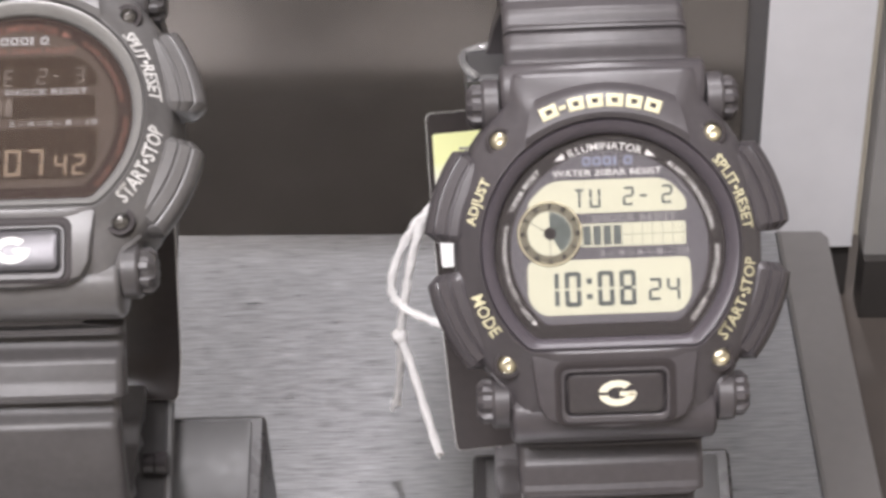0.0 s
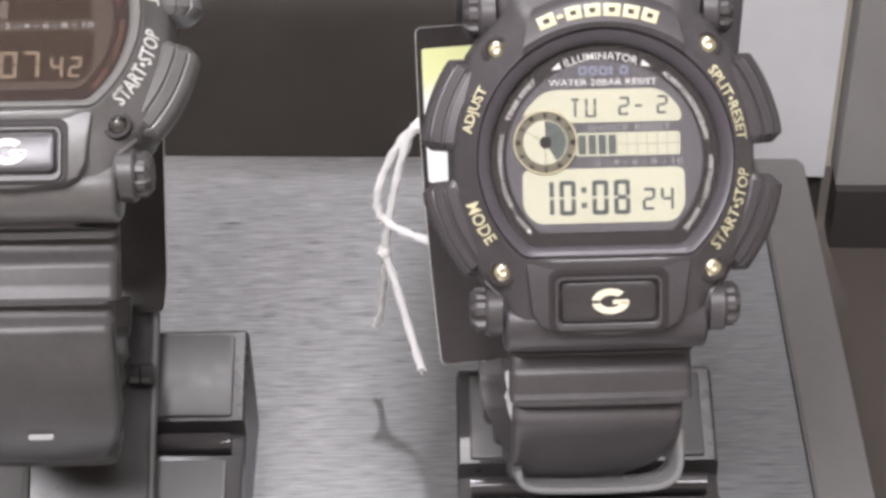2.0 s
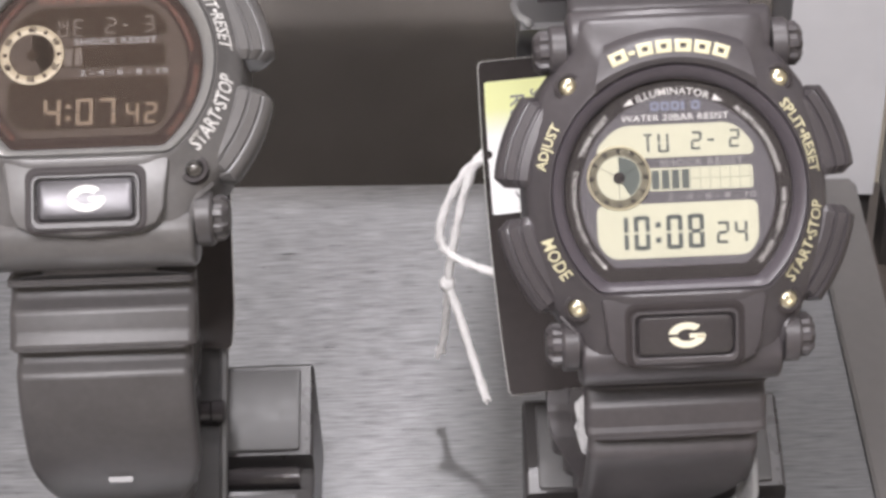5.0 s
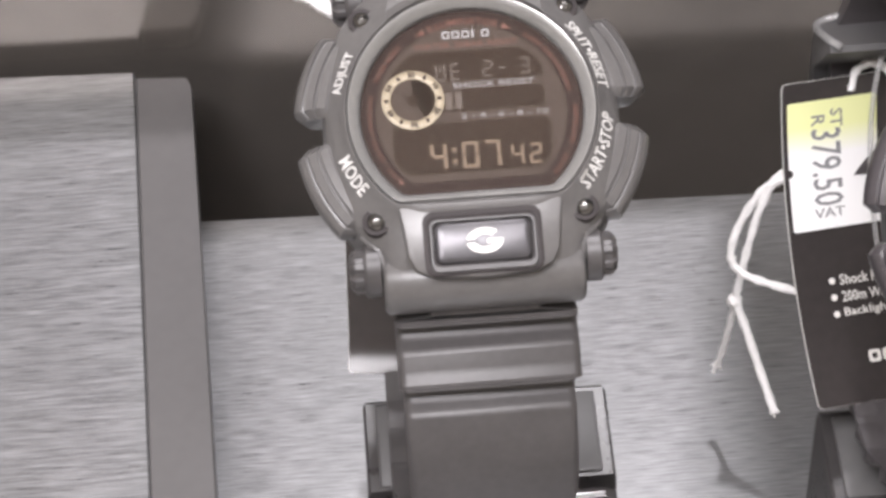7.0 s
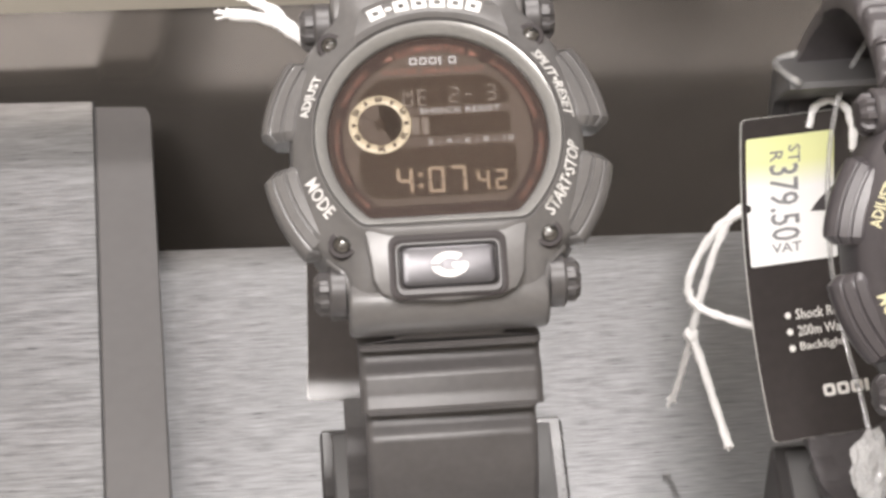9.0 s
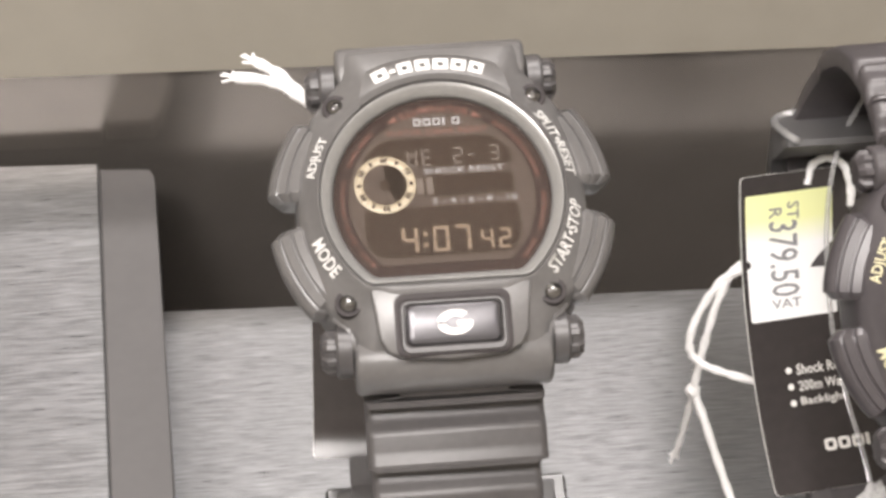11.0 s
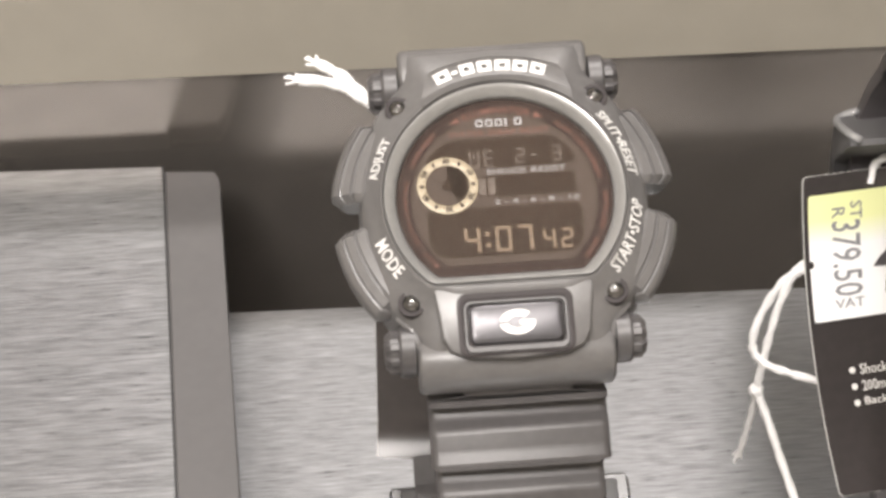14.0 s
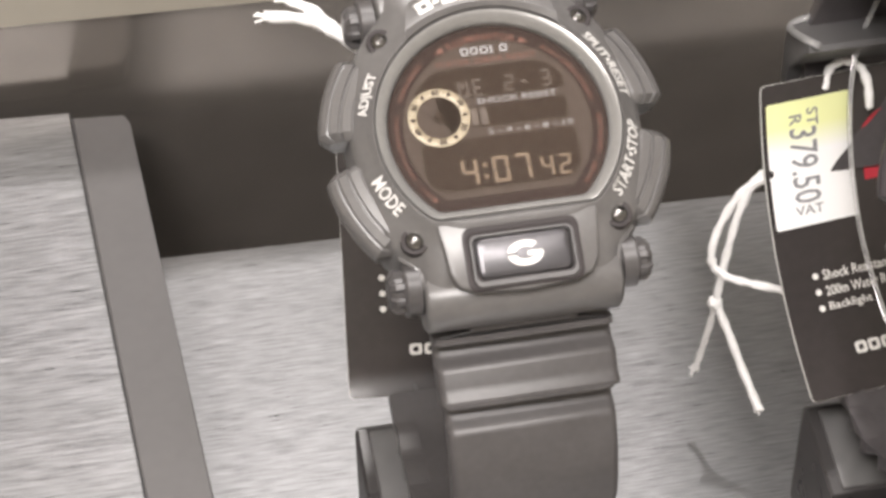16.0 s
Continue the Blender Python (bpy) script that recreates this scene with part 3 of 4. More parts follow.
        prism([(-8 + u * (rr - .3) - v * hw, 2.35 + v * (rr - .3) + u * hw), (-8 + u * (rr - .3) + v * hw, 2.35 + v * (rr - .3) - u * hw), (-8 + u * (rr + .3) + v * hw, 2.35 + v * (rr + .3) - u * hw), (-8 + u * (rr + .3) - v * hw, 2.35 + v * (rr + .3) + u * hw)], 0.2, 0.33, bm=ticks)
    part("sub_ticks", ticks, minor[5], d)
    if minor[7]:
        for k, word in enumerate(("60", "10", "20", "30", "40", "50")):
            part("sub_numeral", lettering(word, 0.85, bend=(-8.0, 2.35, 3.75, 90 - 60 * k), z=0.36, wide=1.0, thick=0.08, bold=0.03), minor[5], d)
    # Displayed characters.
    for mesh in digits(texts["time"], *texts["time_at"], -0.04):
        part("display_segment", mesh, seg, w)
    for mesh in digits(texts["sec"], 5.0, texts["time_at"][1] + texts["rise"], 3.0, 1.75, 0.75, -0.04):
        part("display_segment", mesh, seg, w)
    for mesh in digits(texts["day"], -4.6, texts["day_y"], 2.6, 1.5, 0.6, -0.04):
        part("display_segment", mesh, texts["faint"], w)
    for mesh in digits("2-", 2.0, texts["day_y"] + 0.2, 2.5, 1.5, 0.5, -0.04):
        part("display_segment", mesh, texts["faint"], w)
    for mesh in digits(texts["date"], 7.2, texts["day_y"] + 0.3, 2.5, 1.5, 0.5, -0.04):
        part("display_segment", mesh, texts["faint"], w)
    for k in range(texts["graph"]):
        x = -3.5 + k * 1.36
        part("graph_block", prism([(x, 0.6), (x + 1.0, 0.6), (x + 1.0, 3.2), (x, 3.2)], -0.05, 0.0), texts["faint"], w)
    for k in range(1, 11):
        x = -3.75 + k * 1.36
        part("graph_line", prism([(x, 0.45), (x + 0.1, 0.45), (x + 0.1, 3.4), (x, 3.4)], -0.05, -0.01), texts["line"], w)
    part("graph_line", prism([(-3.7, 1.85), (10.2, 1.85), (10.2, 1.97), (-3.7, 1.97)], -0.05, -0.02), texts["line"], w)
    # Printed words.
    p1, p2, p3 = texts["prints"]
    part("dial_lettering", lettering("ILLUMINATOR", 1.05, bend=(0, 0, 13.92, 91), z=-0.22, length=10.2, bold=0.004), p1, w)
    for sx in (-1, 1):
        a = radians(91 - sx * 25.5)
        u, v = Vector((math.cos(a), math.sin(a))), Vector((math.sin(a), -math.cos(a))) * sx
        tip = [tuple(u * (13.92 + r) + v * q) for r, q in ((-0.45, -0.5), (0.45, -0.5), (0.0, 0.9))]
        part("dial_arrow", prism(tip, -0.24, -0.16), p1, w)
    part("dial_lettering", lettering("WATER 20BAR RESIST", 0.85, spot=(0, 10.35), z=-0.1, wide=1.25, bold=0.0), p2, w)
    part("dial_lettering", lettering("SHOCK RESIST", 0.85, spot=(3.4, 4.15), z=-0.1, wide=1.45, bold=0.0), p3, w)
    part("dial_lettering", lettering("2 - 4 - 6 - 8 - 10", 0.75, spot=(4.6, -0.5), z=-0.1, wide=1.75, bold=0.0), p3, w)
    part("dial_lettering", lettering("TIMER RESET", 0.68, bend=(0, 0, 14.1, 144), z=-0.22, length=6.6, bold=0.0), p1, w)
    part("dial_lettering", lettering("ALARM CHRONOGRAPH", 0.68, bend=(0, 0, 14.1, 32), z=-0.22, length=11.0, bold=0.0), p1, w)
    part("dial_lettering", lettering("\u25c4LIGHT \u2014 ELECTRO LUMINESCENCE", 0.68, bend=(0, 0, 14.2, 195), z=-0.22, length=14.6, bold=0.0), p1, w)
    part("dial_lettering", lettering("ON\u2022OFF \u2014 LIGHT/ALARM", 0.68, bend=(0, 0, -14.5, -21), z=-0.22, length=10.8, bold=0.0), p1, w)
    for k in range(5):
        x0, x1 = -3.3 + k * 1.4, -3.3 + k * 1.4 + (0.4 if k == 3 else 1.15)
        if k == 3:
            bm = prism([(x0, 11.3), (x1, 11.3), (x1, 12.5), (x0, 12.5)], -0.12, -0.04)
        else:
            bm = frame_ring(rounded(x0, 11.3, x1, 12.5, 0.3, 2), rounded(x0 + 0.3, 11.6, x1 - 0.3, 12.2, 0.1, 2), -0.12, -0.04, 0.01)
        part("dial_mark", bm, texts["mark"], w, "plain block on the dial")
    # Words round the case.
    part("case_lettering", lettering("ADJUST", 1.75, bend=(0, 0, 18.8, 158.5), z=-0.12, wide=1.03, thick=0.3, bold=0.014, over=case_z), ink, w)
    part("case_lettering", lettering("MODE", 1.7, bend=(0, 0, -19.0, 206), z=-0.12, wide=0.92, thick=0.3, bold=0.014, over=case_z), ink, w)
    part("case_lettering", lettering("SPLIT\u2022RESET", 1.65, bend=(0, 0, 18.8, 23), z=-0.12, wide=0.9, thick=0.3, bold=0.014, over=case_z), ink, w)
    part("case_lettering", lettering("START\u2022STOP", 1.7, bend=(0, 0, -18.9, -23), z=-0.12, wide=0.88, thick=0.3, bold=0.014, over=case_z), ink, w)
    # The bar across the top and the roll across the bottom, between the pin caps.
    edge = [(x, 1 - (1 - min(1, (13.95 - abs(x)) / 0.7)) ** 2 * 0.16) for x in (-13.95, -13.7, -13.25, 0, 13.25, 13.7, 13.95)]
    bar = [(19.0, -9.0), (19.0, -1.9), (21.5, -1.0), (24.3, -1.3), (25.3, -2.0), (25.6, -3.2), (25.2, -6.5), (23.5, -8.8)]
    part("top_bar", loft([[(x, 22.3 + (y - 22.3) * k, -5 + (z + 5) * k) for y, z in bar] for x, k in edge]), resin, w)
    roll = [(-22.0 + 4.2 * math.cos(2 * math.pi * i / 28), -7.0 + 5.0 * math.sin(2 * math.pi * i / 28)) for i in range(28)]
    part("bottom_roll", loft([[(x, -22.0 + (y + 22.0) * k, -7 + (z + 7) * k) for y, z in roll] for x, k in edge]), resin, w)
    # Raised flanges from the lower screws down to the pin caps.
    for sx in (-1, 1):
        part("flange", tube([(sx * 16.4, -16.2, -3.0), (sx * 15.5, -17.3, -2.6), (sx * 14.4, -18.5, -2.3), (sx * 13.8, -20.4, -2.7), (sx * 13.7, -22.6, -4.0)], 0.45, 8, 5), resin, w)
    # Hood over the dial with plain blocks in place of the trade name.
    hood = []
    for r, z in ((17.4, 0.6), (17.6, 2.2), (18.3, 2.7), (20.6, 2.0), (22.2, 0.7), (23.0, -1.6), (23.0, -4.5), (17.4, -4.5)):
        half = 39 - (r - 17.4) * 2.9
        hood.append([(r * math.sin(radians(t)) * (1.0), (17.4 + (r - 17.4) * 1.0) * math.cos(radians(t)) if r < 18 else r * math.cos(radians(t)) * 0.92 + r * 0.08, z) for t in [half * (k / 10 - 1) for k in range(21)]])
    part("hood", loft([list(x) for x in zip(*hood)]), resin, w)
    blocks = [(90 + 22.6, 2.4, 1.75), (90 + 17.0, 0.9, 0.55), (90 + 11.6, 2.15, 1.75), (90 + 4.1, 2.15, 1.75), (90 - 3.5, 2.25, 1.75), (90 - 11.0, 2.15, 1.75), (90 - 18.5, 2.15, 1.75)]
    for a, ww, h in blocks:
        t = radians(a)
        ux, uy = math.cos(t), math.sin(t)
        pts = []
        for u, v in ((-ww / 2, -h / 2), (-ww / 2, h / 2), (ww / 2, h / 2), (ww / 2, -h / 2)):
            r = 19.85 + v
            pts.append((r * ux - u * uy, r * uy * 0.92 + r * 0.08 + u * ux))
        ins = [(sum(q[0] for q in pts) / 4 * k + x * (1 - k), sum(q[1] for q in pts) / 4 * k + y * (1 - k)) for x, y in pts for k in (0.62,)]
        part("hood_mark", frame_ring(pts, ins, 1.4, 2.52, 0.05) if h > 1 else prism(pts, 1.4, 2.5), ink, w, "plain raised block on the hood")
    # Front panel with its frame and round-cornered light button.
    slope = Matrix.Translation((0, FLAT - 0.2, 1.7)) @ Matrix.Rotation(radians(10.5), 4, "X")
    bm = prism([(-11.3, 0), (11.3, 0), (10.8, -4), (10.4, -7.4), (9.4, -9.3), (7.2, -10.3), (0, -10.8), (-7.2, -10.3), (-9.4, -9.3), (-10.4, -7.4), (-10.8, -4)], -5, 0.15, 0.6)
    bm.transform(slope)
    part("front_panel", bm, resin, w)
    # No hollow is cut here: a black ring gives the recess its shade.
    bm = frame_ring(rounded(-8.2, -10.3, 8.2, -1.3, 1.5), rounded(-7.2, -9.6, 7.2, -2.6, 1.0), -0.3, 0.22, 0.1)
    bm.transform(slope)
    part("panel_shade_ring", bm, RIM, w, "dark ring for the shade of the recess round the button frame")
    bm = frame_ring(rounded(-7.3, -9.9, 7.3, -2.5, 1.1), rounded(-6.8, -8.9, 6.8, -2.95, 0.9), -0.3, 0.6, 0.2)
    bm.transform(slope)
    part("button_frame", bm, strapm, w)
    # Black sheet for the shade between frame and button.
    bm = prism(rounded(-6.85, -8.95, 6.85, -2.9, 0.9), -0.3, 0.15)
    bm.transform(slope)
    part("button_shade", bm, RIM, w, "black sheet for the shade in the gap round the button")
    bm = prism(rounded(-6.5, -8.75, 6.5, -3.15, 0.9), 0.0, 0.75, 0.7)
    bm.transform(slope)
    lb = part("light_button", bm, texts["button"][0], w, texts["button"][1])
    bm = bmesh.new()
    o, i = circle(0.2, -5.85, 1.75, 40), circle(0.2, -5.85, 0.85, 40)
    o = [(0.2 + (x - 0.2) * 1.45, y) for x, y in o]
    i = [(0.2 + (x - 0.2) * 1.6, y) for x, y in i]
    keep = [k for k in range(40) if not 1 <= k < 5]
    keep = keep[keep.index(5):] + keep[:1]
    loft([[(*o[k], 0.72), (*o[k], 0.84), (*i[k], 0.84), (*i[k], 0.72)] for k in keep], bm=bm)
    prism([(0.5, -6.25), (2.6, -6.25), (2.6, -5.65), (0.5, -5.65)], 0.72, 0.84, bm=bm)
    slit = prism([(-2.6, -6.08), (-0.7, -6.08), (-0.7, -5.66), (-2.6, -5.66)], 0.8, 0.88)
    slit.transform(slope)
    bm.transform(slope)
    part("button_mark", bm, texts["gmark"], lb, "plain open ring and bar")
    part("mark_slit", slit, texts["button"][0], lb, "dark slit in the mark")
    strap("lower_strap", -1, low, strapm, w, skew)
    strap("upper_strap", 1, high, strapm, w, skew)
    return w


DARK_AT = pose(0, 0, 0.1085, 29.5)
GOLD_AT = pose(0.07956, -0.01344, 0.09387, 48.52, 0.78, 1.54)
watch(DARK_AT, "charcoal digital wristwatch with brown display and white lettering", RESIN_GREY, STRAP_GREY, RING_STEEL, FACE_BROWN, RIM_BROWN, LCD_DARK, SEG_TAN, OFF_WHITE, STEEL,
      (LCD_DARK, GOLD_RING := material("cream_gold_ring", (0.37, 0.31, 0.215), 0.42, 0.1, vary=0.12, scale=400), FACE_BROWN, 3.15, LCD_DARK, RIM_BROWN, LCD_DARK, True), 51.5, 33, -4.2,
      dict(time="4:07", time_at=(-6.2, -8.2, 3.9, 2.3, 0.75), rise=0.0, day_y=4.95, sec="42", day="WE", date="3", graph=2, prints=(RED, RED, GREY_PRINT), mark=GREY_PRINT, gmark=WHITE, faint=SEG_FAINT, line=LCD_DARK, button=(SATIN_BUTTON, "dark satin light button")), "watches on display")
watch(GOLD_AT, "black digital wristwatch with pale display and gold lettering", RESIN, STRAP, RING_BLACK, FACE, RIM, LCD, SEG, GOLD, BRASS,
      (OLIVE, BRASS, LCD, 4.05, RIM, RIM, LCD_GREY, False), 47, 42, -4.5,
      dict(time="10:08", time_at=(-9.2, -7.6, 4.7, 2.2, 0.75), rise=0.5, day_y=5.6, sec="24", day="TU", date="2", graph=4, prints=(WHITE, WHITE, GREY_PRINT), mark=BLUE_PRINT, gmark=CREAM, faint=SEG, line=GRID, button=(GLOSS, "glossy black light button")), "watches on display")

# ---- stands ----


def stand(cx, back, seat, foot, clip):
    s = empty("watch_stand", pose(cx * MM, back * MM, 0), "black plastic watch stand on the brushed tray", "stand", "watch stands")
    profile = [(0, 0.05), (0, 22.6), (-1.2, 23.4), (-17.4, 18.6), (-17.6, 15.2), (-23.4, 13.6), (-23.8, 16.8), (-62, 6.0), (-64, 4.5), (-64, 0.05)]
    loops = []
    for x, k in ((-21.4, 0.9), (-20.9, 1.0), (20.9, 1.0), (21.4, 0.9)):
        loops.append([(x, -32 + (y + 32) * (0.985 + 0.015 * (k == 1.0)), 0.05 + (z - 0.05) * (0.97 + 0.03 * (k == 1.0))) for y, z in profile])
    part("base", loft(loops), STAND, s)
    tilt = Matrix.Translation((0, -1.8, 23.45)) @ Matrix.Rotation(radians(16.4), 4, "X")
    bm = prism(rounded(-19.2, -15.6, 19.2, -0.2, 0.5, 3), -0.6, 0.35, 0.3)
    bm.transform(tilt)
    part("top_plate", bm, STAND_TOP, s, "satin grey plate")
    part("groove_bar", tube([(-19.2, -20.6, 16.4), (0, -20.6, 16.4), (19.2, -20.6, 16.4)], 1.9, 16, 2), GLOSS, s, "glossy round bar in a groove")
    tilt = Matrix.Translation((0, -24.4, 16.9)) @ Matrix.Rotation(radians(15.8), 4, "X")
    bm = prism(rounded(-18.8, -36.5, 18.8, -0.4, 0.5, 3), -0.6, 0.4, 0.3)
    bm.transform(tilt)
    part("front_plate", bm, STAND_TOP, s, "satin grey plate")
    # Curved holder behind the watch, which the band goes round.
    to = Matrix.Translation((-cx, -back, 0)) @ seat
    path = smooth_path([(0, 32.5, -55.5), (0, 31.5, -58.5), (0, 20, -62.5), (0, 0, -63.6), (0, -20, -64), *foot], 6)
    path = [p - Vector((0, 0, 4)) for p in path]
    loops = []
    for i, p in enumerate(path):
        d = (path[min(i + 1, len(path) - 1)] - path[max(i - 1, 0)]).normalized()
        out = Vector((0, d.z, -d.y))
        wide = 8.0 if clip else 10.0
        a, b = p, p - out * 1.8
        loops.append([(-wide, a.y, a.z), (wide, a.y, a.z), (wide, b.y, b.z), (-wide, b.y, b.z)])
    bm = loft(loops)
    bm.transform(to)
    part("holder", bm, STAND, s, "curved black holder")
    for sx in (-1, 1):
        bm = tube([(sx * wide, p.y, p.z) for p in path[::6]], 0.75, 8, 4)
        bm.transform(to)
        part("holder_edge", bm, STAND_TOP, s, "rounded satin edge")
    if not clip:
        bm = loft([[(x, 4.6 + r * math.cos(2 * math.pi * i / 20), 35.6 + r * math.sin(2 * math.pi * i / 20)) for i in range(20)] for x, r in ((4.6, 1.2), (4.8, 1.7), (6.4, 1.75), (6.6, 1.3), (6.7, 1.9), (8.4, 1.9), (8.8, 1.4))])
        bm.transform(Matrix.Translation((0, -back, 0)))
        part("pin", bm, GLOSS, s, "small black pin")
    if clip:
        line = smooth_path([(-12.2, -44.6, 0), (-11.9, -46, 0), (-10.8, -47.3, 0), (-8, -48, 0), (0, -48.2, 0), (8, -48, 0), (11.4, -46.8, 0), (12.6, -44.6, 0), (12.8, -41.5, 0), (12.8, -39, 0)], 6)
        loops = []
        for i, p in enumerate(line):
            d = (line[min(i + 1, len(line) - 1)] - line[max(i - 1, 0)]).normalized()
            q = p + Vector((-d.y, d.x, 0)) * 1.3
            o, n = p.lerp(q, 0.5), (q - p) * 0.5
            loops.append([(o.x + n.x * u, o.y + n.y * u, -27 + v) for u, v in ((-1, -5.6), (-0.5, -6.3), (0.5, -6.3), (1, -5.6), (1.0, 5.6), (0.5, 6.3), (-0.5, 6.3), (-1, 5.6))])
        bm = loft(loops)
        bm.transform(to)
        part("clear_clip", bm, CLEAR, s, "clear plastic band clip")
        # Wide cuff inside the band, its upper edge capped with a clear strip.
        cuff = [(20.3, 85.2), (21.0, 86.0), (30.6, 84.0), (31.2, 83.2), (31.0, 71.0), (28.6, 70.5), (28.2, 76.5)]
        ends = [(-20.4, 0.92), (-20.0, 1.0), (3.0, 1.0), (3.4, 0.92)]
        part("cuff", loft([[(x, 27 + (y - 27) * k, 79 + (z - 79) * k) for y, z in cuff] for x, k in ends]), STAND_TOP, s, "dark grey cuff inside the band")
        part("clear_rim", tube([(-18.6, 20.0, 86.6), (-20.2, 22.5, 86.4), (-20.8, 27.0, 85.0), (-20.2, 29.6, 84.2), (-17.5, 30.5, 84.6), (-13.5, 30.2, 85.4)], 0.65, 10, 6), CLEAR, s, "clear plastic rim strip")
    return s


def in_mm(m):
    return Matrix.Translation(m.translation * 1000) @ m.to_3x3().to_4x4()


stand(1.8, 27.6, in_mm(DARK_AT), [(0, -40, -64), (0, -60, -65), (0, -70, -66)], False)
stand(80.2, 17.0, in_mm(GOLD_AT), [(0, -34, -64), (0, -42, -64.5), (0, -48, -65)], True)

# ---- price tags and strings ----


def along(a, b):
    return (Vector(b) - Vector(a)).normalized()


STICKER = material("lime_to_white_sticker", (0.82, 0.82, 0.82), 0.5)
nodes, links = STICKER.node_tree.nodes, STICKER.node_tree.links
spot_at, axes, fade, tint = (nodes.new("ShaderNode" + k) for k in ("TexCoord", "SeparateXYZ", "MapRange", "Mix"))
tint.data_type = "RGBA"
tint.inputs["A"].default_value, tint.inputs["B"].default_value = (0.76, 0.79, 0.4, 1), (0.83, 0.83, 0.83, 1)
fade.inputs["From Min"].default_value, fade.inputs["From Max"].default_value = -0.0078, -0.0125
links.new(spot_at.outputs["Object"], axes.inputs[0])
links.new(axes.outputs["Y"], fade.inputs["Value"])
links.new(fade.outputs[0], tint.inputs["Factor"])
links.new(tint.outputs["Result"], nodes["Principled BSDF"].inputs["Base Color"])


def hang_tag(top_left, down, across, priced, text_part, bow, curl):
    """A bent card hung by its watch: down and across are the ways of its long and short edges; bow: how far its middle stands out, curl: how far its foot turns up."""
    dn = Vector(down).normalized()
    ac = Vector(across).normalized()
    ac = (ac - dn * ac.dot(dn)).normalized()
    front = ac.cross(-dn).normalized()
    m = Matrix((ac, -dn, front)).transposed().to_4x4()
    m.translation = Vector(top_left) * MM
    t = empty("price_tag", m, "black card hang tag with white edge" + (", lime and white price sticker" if priced else " and white print"), "tag", "hang tags")

    def bent(name, bm, mat, label=""):
        for v in bm.verts:
            y = v.co.y
            v.co.z += bow * (1 - ((y + 27) / 27.5) ** 2) + curl * max(0, (-47 - y) / 7.5) ** 2
        return part(name, bm, mat, t, label)

    def leaf(x0, y0, x1, y1, z0, z1, r):
        """A thin sheet with rounded corners, cut across so that it can bend."""
        n = max(4, int((y1 - y0) / 1.2))
        ys = sorted(set([y0 + (y1 - y0) * i / n for i in range(n + 1)] + [e + d for e, d in ((y0, r * 0.3), (y0, r), (y1, -r * 0.3), (y1, -r))]))
        loops = []
        for y in ys:
            near = min(y - y0, y1 - y)
            k = 0 if near >= r else r - math.sqrt(max(0, r * r - (r - near) ** 2))
            loops.append([(x0 + k, y, z0), (x1 - k, y, z0), (x1 - k, y, z1), (x0 + k, y, z1)])
        return loft(loops)

    bent("string_hole", prism(circle(0.9, -15.2, 0.7, 16), 0.03, 0.14), RIM, "dark string hole")
    bent("card_core", leaf(0, -54.5, 33, 0, -0.45, -0.06, 0.8), CARD_EDGE, "white edge of the card")
    bent("card_face", leaf(0.06, -54.44, 32.94, -0.06, -0.05, 0.02, 0.8), CARD, "black printed face")
    if priced:
        bent("price_sticker", leaf(0.9, -25.2, 16.5, -3.4, 0.03, 0.12, 0.4), STICKER, "sticker fading from lime to white")
        bent("price_lettering", lettering("379.50", 5.2, spot=(7.5, -14.7), z=0.13, turn=-90, wide=0.68, bold=0.006), INK)
        bent("price_lettering", lettering("R", 2.3, spot=(6.2, -6.7), z=0.13, turn=-90), INK)
        bent("price_lettering", lettering("ST", 2.1, spot=(9.4, -6.6), z=0.13, turn=-90), INK)
        bent("price_lettering", lettering("VAT", 1.6, spot=(7.5, -22.5), z=0.13, wide=1.25), INK)
    if text_part:
        for k, line in enumerate(("Shock Resistant", "200m Water Resistant", "Backlight")):
            y = -34.1 - 2.8 * k
            wide = (13.0, 17.5, 8.2)[k]
            bent("bullet", prism(circle(6.4, y, 0.55, 14), 0.03, 0.08), WHITE)
            bm = lettering(line, 1.75, spot=(0, y), z=0.03)
            left = min(v.co.x for v in bm.verts)
            right = max(v.co.x for v in bm.verts)
            for v in bm.verts:
                v.co.x = 7.8 + (v.co.x - left) / (right - left) * wide
            bent("tag_lettering", bm, WHITE)
        for k in range(5):
            x0 = 10.5 + k * 2.5
            x1 = x0 + (0.7 if k == 3 else 2.15)
            if k == 3:
                bm = prism([(x0, -48.3), (x1, -48.3), (x1, -46.3), (x0, -46.3)], 0.03, 0.08)
            else:
                bm = frame_ring(rounded(x0, -48.3, x1, -46.3, 0.5, 3), rounded(x0 + 0.62, -47.75, x1 - 0.62, -46.85, 0.15, 3), 0.03, 0.08, 0.01)
            bent("tag_mark", bm, WHITE, "plain white block")
        bm = bmesh.new()
        prism([(18.5, -10.5), (20.5, -8.5), (26, -6.2), (29, -6.8), (26.5, -8.2)], 0.03, 0.08, bm=bm)
        prism([(18.5, -19.5), (29.5, -19.5), (29.5, -16.8), (18.5, -16.8)], 0.03, 0.08, bm=bm)
        bent("tag_mark", bm, RED_PRINT, "plain red shapes")
        bent("tag_mark", prism([(18.5, -15.6), (29.5, -15.6), (29.5, -12.6), (18.5, -12.6)], 0.03, 0.08), WHITE, "plain white bar")
    return t


priced_tag = hang_tag((53.3, 39.7, 77.5), (3.2, -31.6, -42.8), (1.0, 0.22, 0.06), True, True, -5.2, 0.0)
hang_tag((-18.5, 39.1, 90.5), (-2.5, -18.6, -51.1), (1.0, -0.11, -0.02), False, True, 0.4, 3.1)

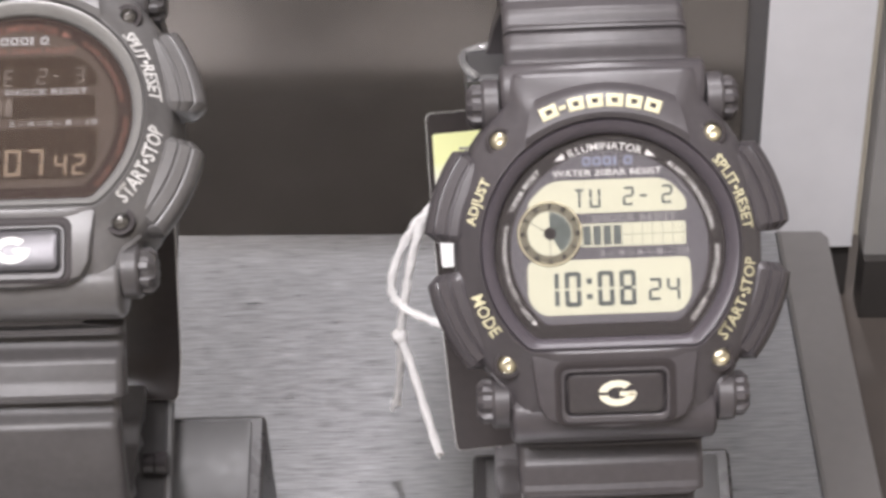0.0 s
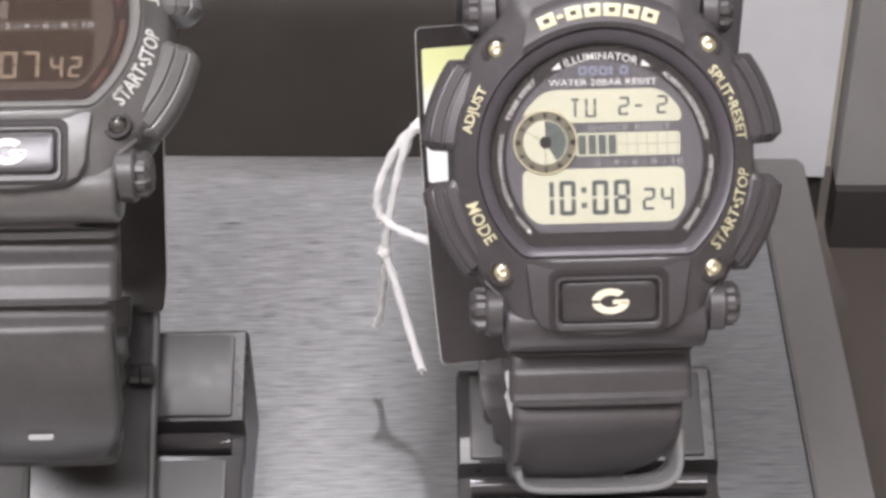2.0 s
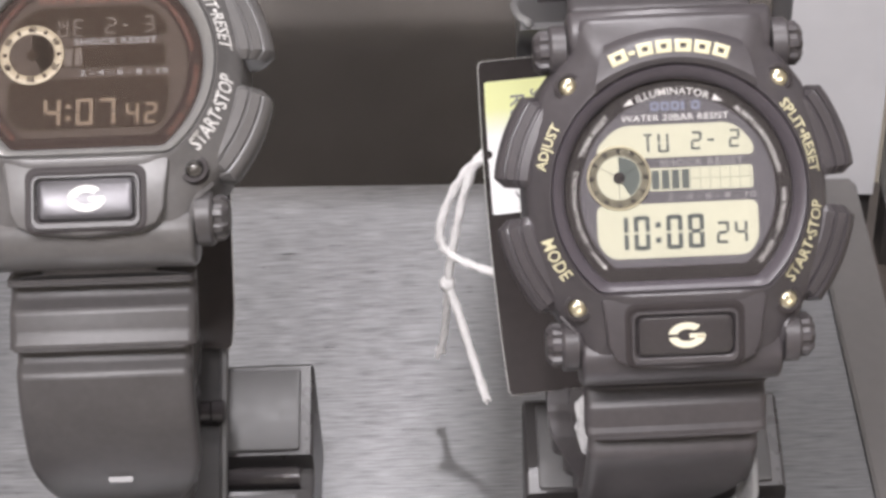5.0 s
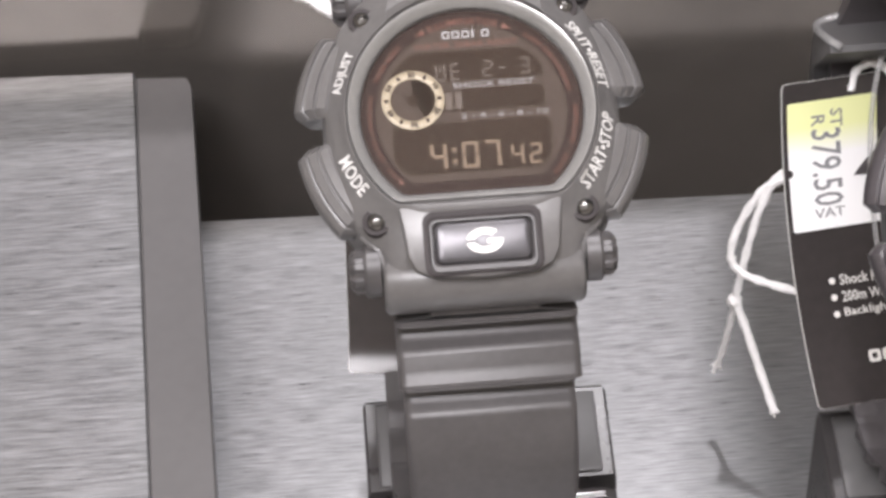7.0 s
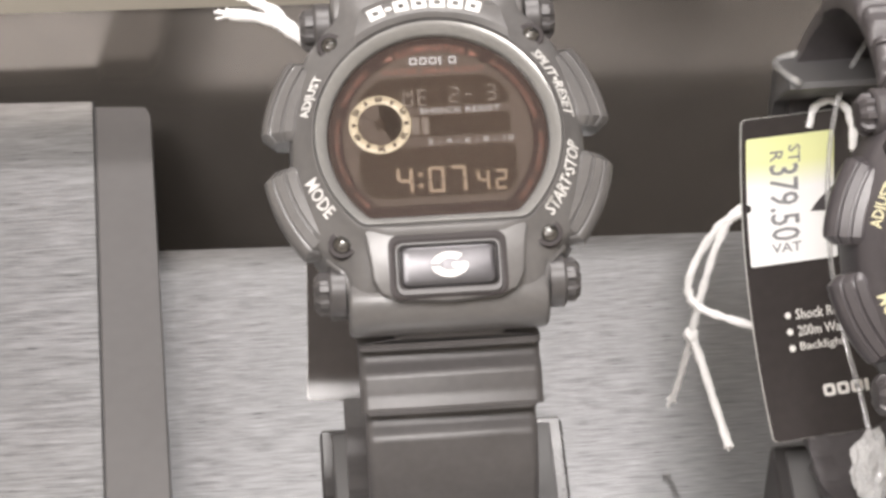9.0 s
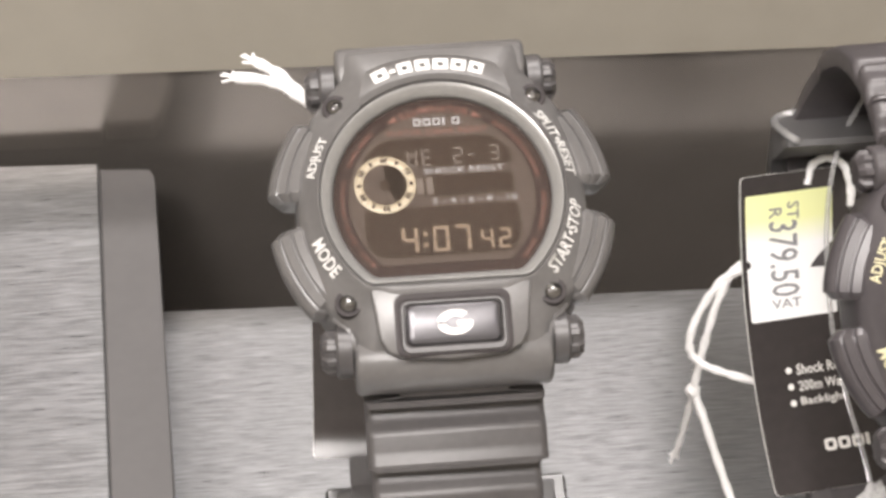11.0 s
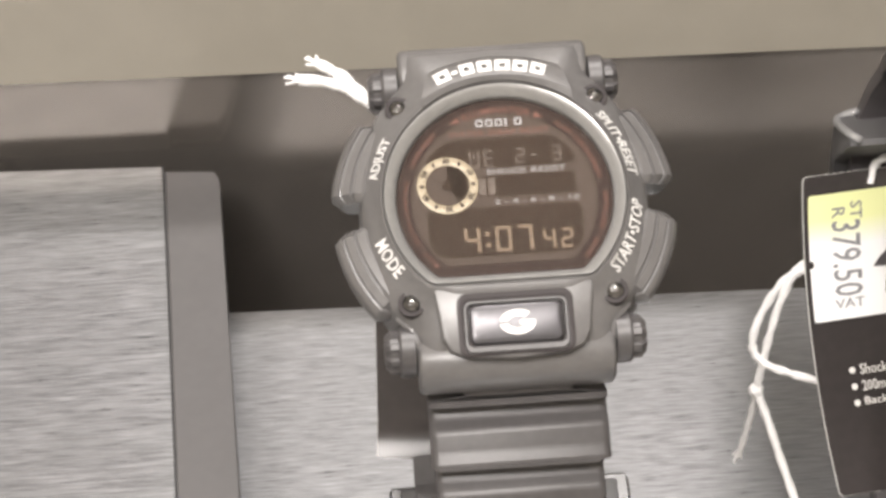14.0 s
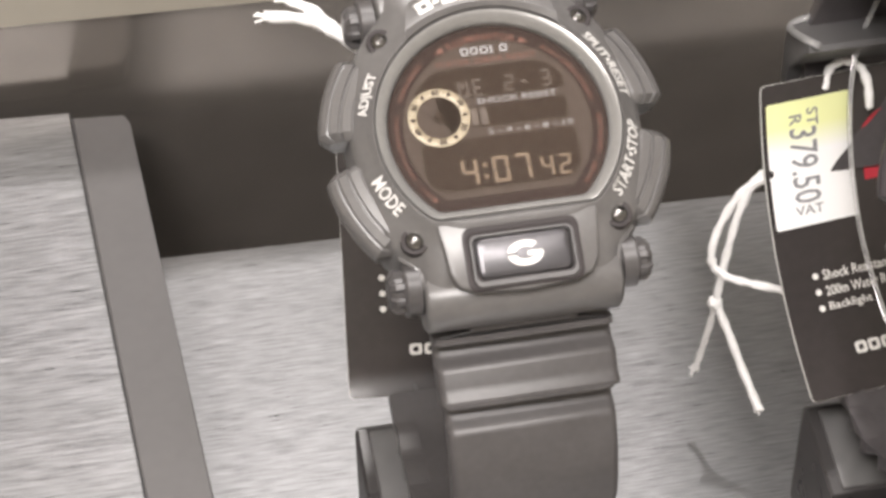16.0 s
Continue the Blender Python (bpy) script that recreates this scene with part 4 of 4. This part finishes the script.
string = empty("tag_string", pose(0.0469, 0.0337, 0.0349), "white cotton string knotted through a price tag", "string", "tag strings")


def local(points, origin):
    return [tuple(Vector(p) - Vector(origin)) for p in points]


KNOT = (46.9, 33.7, 34.9)
part("strand", strand(local([(55.0, 35.0, 62.5), (53.2, 36, 61), (50.6, 36.2, 54), (48.8, 35.2, 46), (47.6, 34.2, 39.5), KNOT], KNOT), 0.72, 98), COTTON, string)
part("strand", strand(local([(55.0, 34.2, 62.0), (51.6, 36.6, 58.5), (48.2, 37, 52), (46.2, 36, 46.5), (46.2, 35, 43), (48.2, 33.5, 41.2), (52, 31, 41), (57, 27.5, 41.6)], KNOT), 0.72, 142), COTTON, string)
part("strand", strand(local([KNOT, (48.6, 31.0, 30.5), (50.6, 27.0, 24.5), (52.7, 22.6, 18.6)], KNOT), 0.76, 66), COTTON, string)
part("strand", strand(local([KNOT, (46.6, 34.6, 28.5), (46.0, 35.6, 22), (45.2, 36.2, 16.2)], KNOT), 0.62, 64), COTTON, string)
loop_up = [tuple(priced_tag.matrix_world @ (Vector(p) * MM) * 1000) for p in ((12, -2.5, -1.2), (13, 0.6, -0.4), (15.4, 1.6, 0.6), (17.8, 0.2, 1.2), (18.8, -3, 1.2), (18.6, -7, 0.8))]
part("strand", strand(local(loop_up, KNOT), 0.72, 12), COTTON, string)
bm = bmesh.new()
bmesh.ops.create_icosphere(bm, subdivisions=3, radius=1.35)
for v in bm.verts:
    v.co *= 1 + 0.22 * noise.noise(v.co * 1.4)
part("knot", bm, COTTON, string)

TIE = (70.0, -0.4, 42.4)
tie = empty("plastic_tie", pose(0.07, -0.0004, 0.0424), "clear thin plastic tie hanging beside a price tag", "tie")
part("strip", tube(local([(80, 50, 97), (74.2, 45.2, 88.4), (69.2, 39.5, 81.9), (66.7, 31.9, 72.4), (66.6, 22.6, 60), (67.8, 13.2, 51.5), (69.2, 5.2, 46.4), TIE], TIE), 0.42, 8, 8), CLEAR, tie, "clear bent strip")
bm = bmesh.new()
bmesh.ops.create_icosphere(bm, subdivisions=4, radius=1.0)
hang = Matrix.Rotation(radians(-41), 4, "X")
for v in bm.verts:
    v.co *= 1 + 0.35 * noise.noise(v.co * 1.9) + 0.18 * noise.noise(v.co * 4.5)
    v.co.x, v.co.y, v.co.z = v.co.x * 3.1, v.co.y * 2.4, v.co.z * 5.8 - 4.8
bm.transform(hang)
part("lump", bm, MILKY, tie, "crumpled clear plastic lump", smooth=18)

fray = bmesh.new()
rnd = random.Random(21)
for tip, way in (((52.7, 22.6, 18.6), (0.35, -0.73, -0.99)), ((45.2, 36.2, 16.2), (-0.13, 0.1, -0.97))):
    tip, way = Vector(tip) - Vector(KNOT), Vector(way).normalized()
    for k in range(12):
        o = Vector((rnd.uniform(-.6, .6), rnd.uniform(-.6, .6), rnd.uniform(-.6, .6)))
        tube([tip - way * 1.2 + o * 0.5, tip + way * 0.2 + o * 1.1, tip + way * rnd.uniform(0.5, 1.3) + o * 1.5], 0.22, 5, 3, bm=fray)
part("frayed_end", fray, COTTON, string)

tuft = empty("tag_string", DARK_AT @ pose(-0.0185, 0.0215, -0.010), "two frayed white cotton string ends behind a watch", "string", "tag strings")
for ends in ([(6, -4, -3), (0, 0, 0), (-3.6, 3.4, 1.4), (-7.3, 5.6, 2.2)], [(6, -5, -3), (0, -0.6, 0), (-4.6, 2.3, 1.2), (-10.3, 3.2, 2.0)]):
    bm = strand(ends, 0.8, 5)
    rnd = random.Random(4)
    tip = Vector(ends[-1])
    way = (tip - Vector(ends[-2])).normalized()
    for k in range(9):
        o = Vector((rnd.uniform(-.5, .5), rnd.uniform(-.5, .5), rnd.uniform(-.5, .5)))
        tube([tip - way * 0.6 + o * 0.4, tip + way * 0.5 + o, tip + way * rnd.uniform(0.7, 1.5) + o * 1.8], 0.2, 5, 3, bm=bm)
    part("strand", bm, COTTON, tuft)
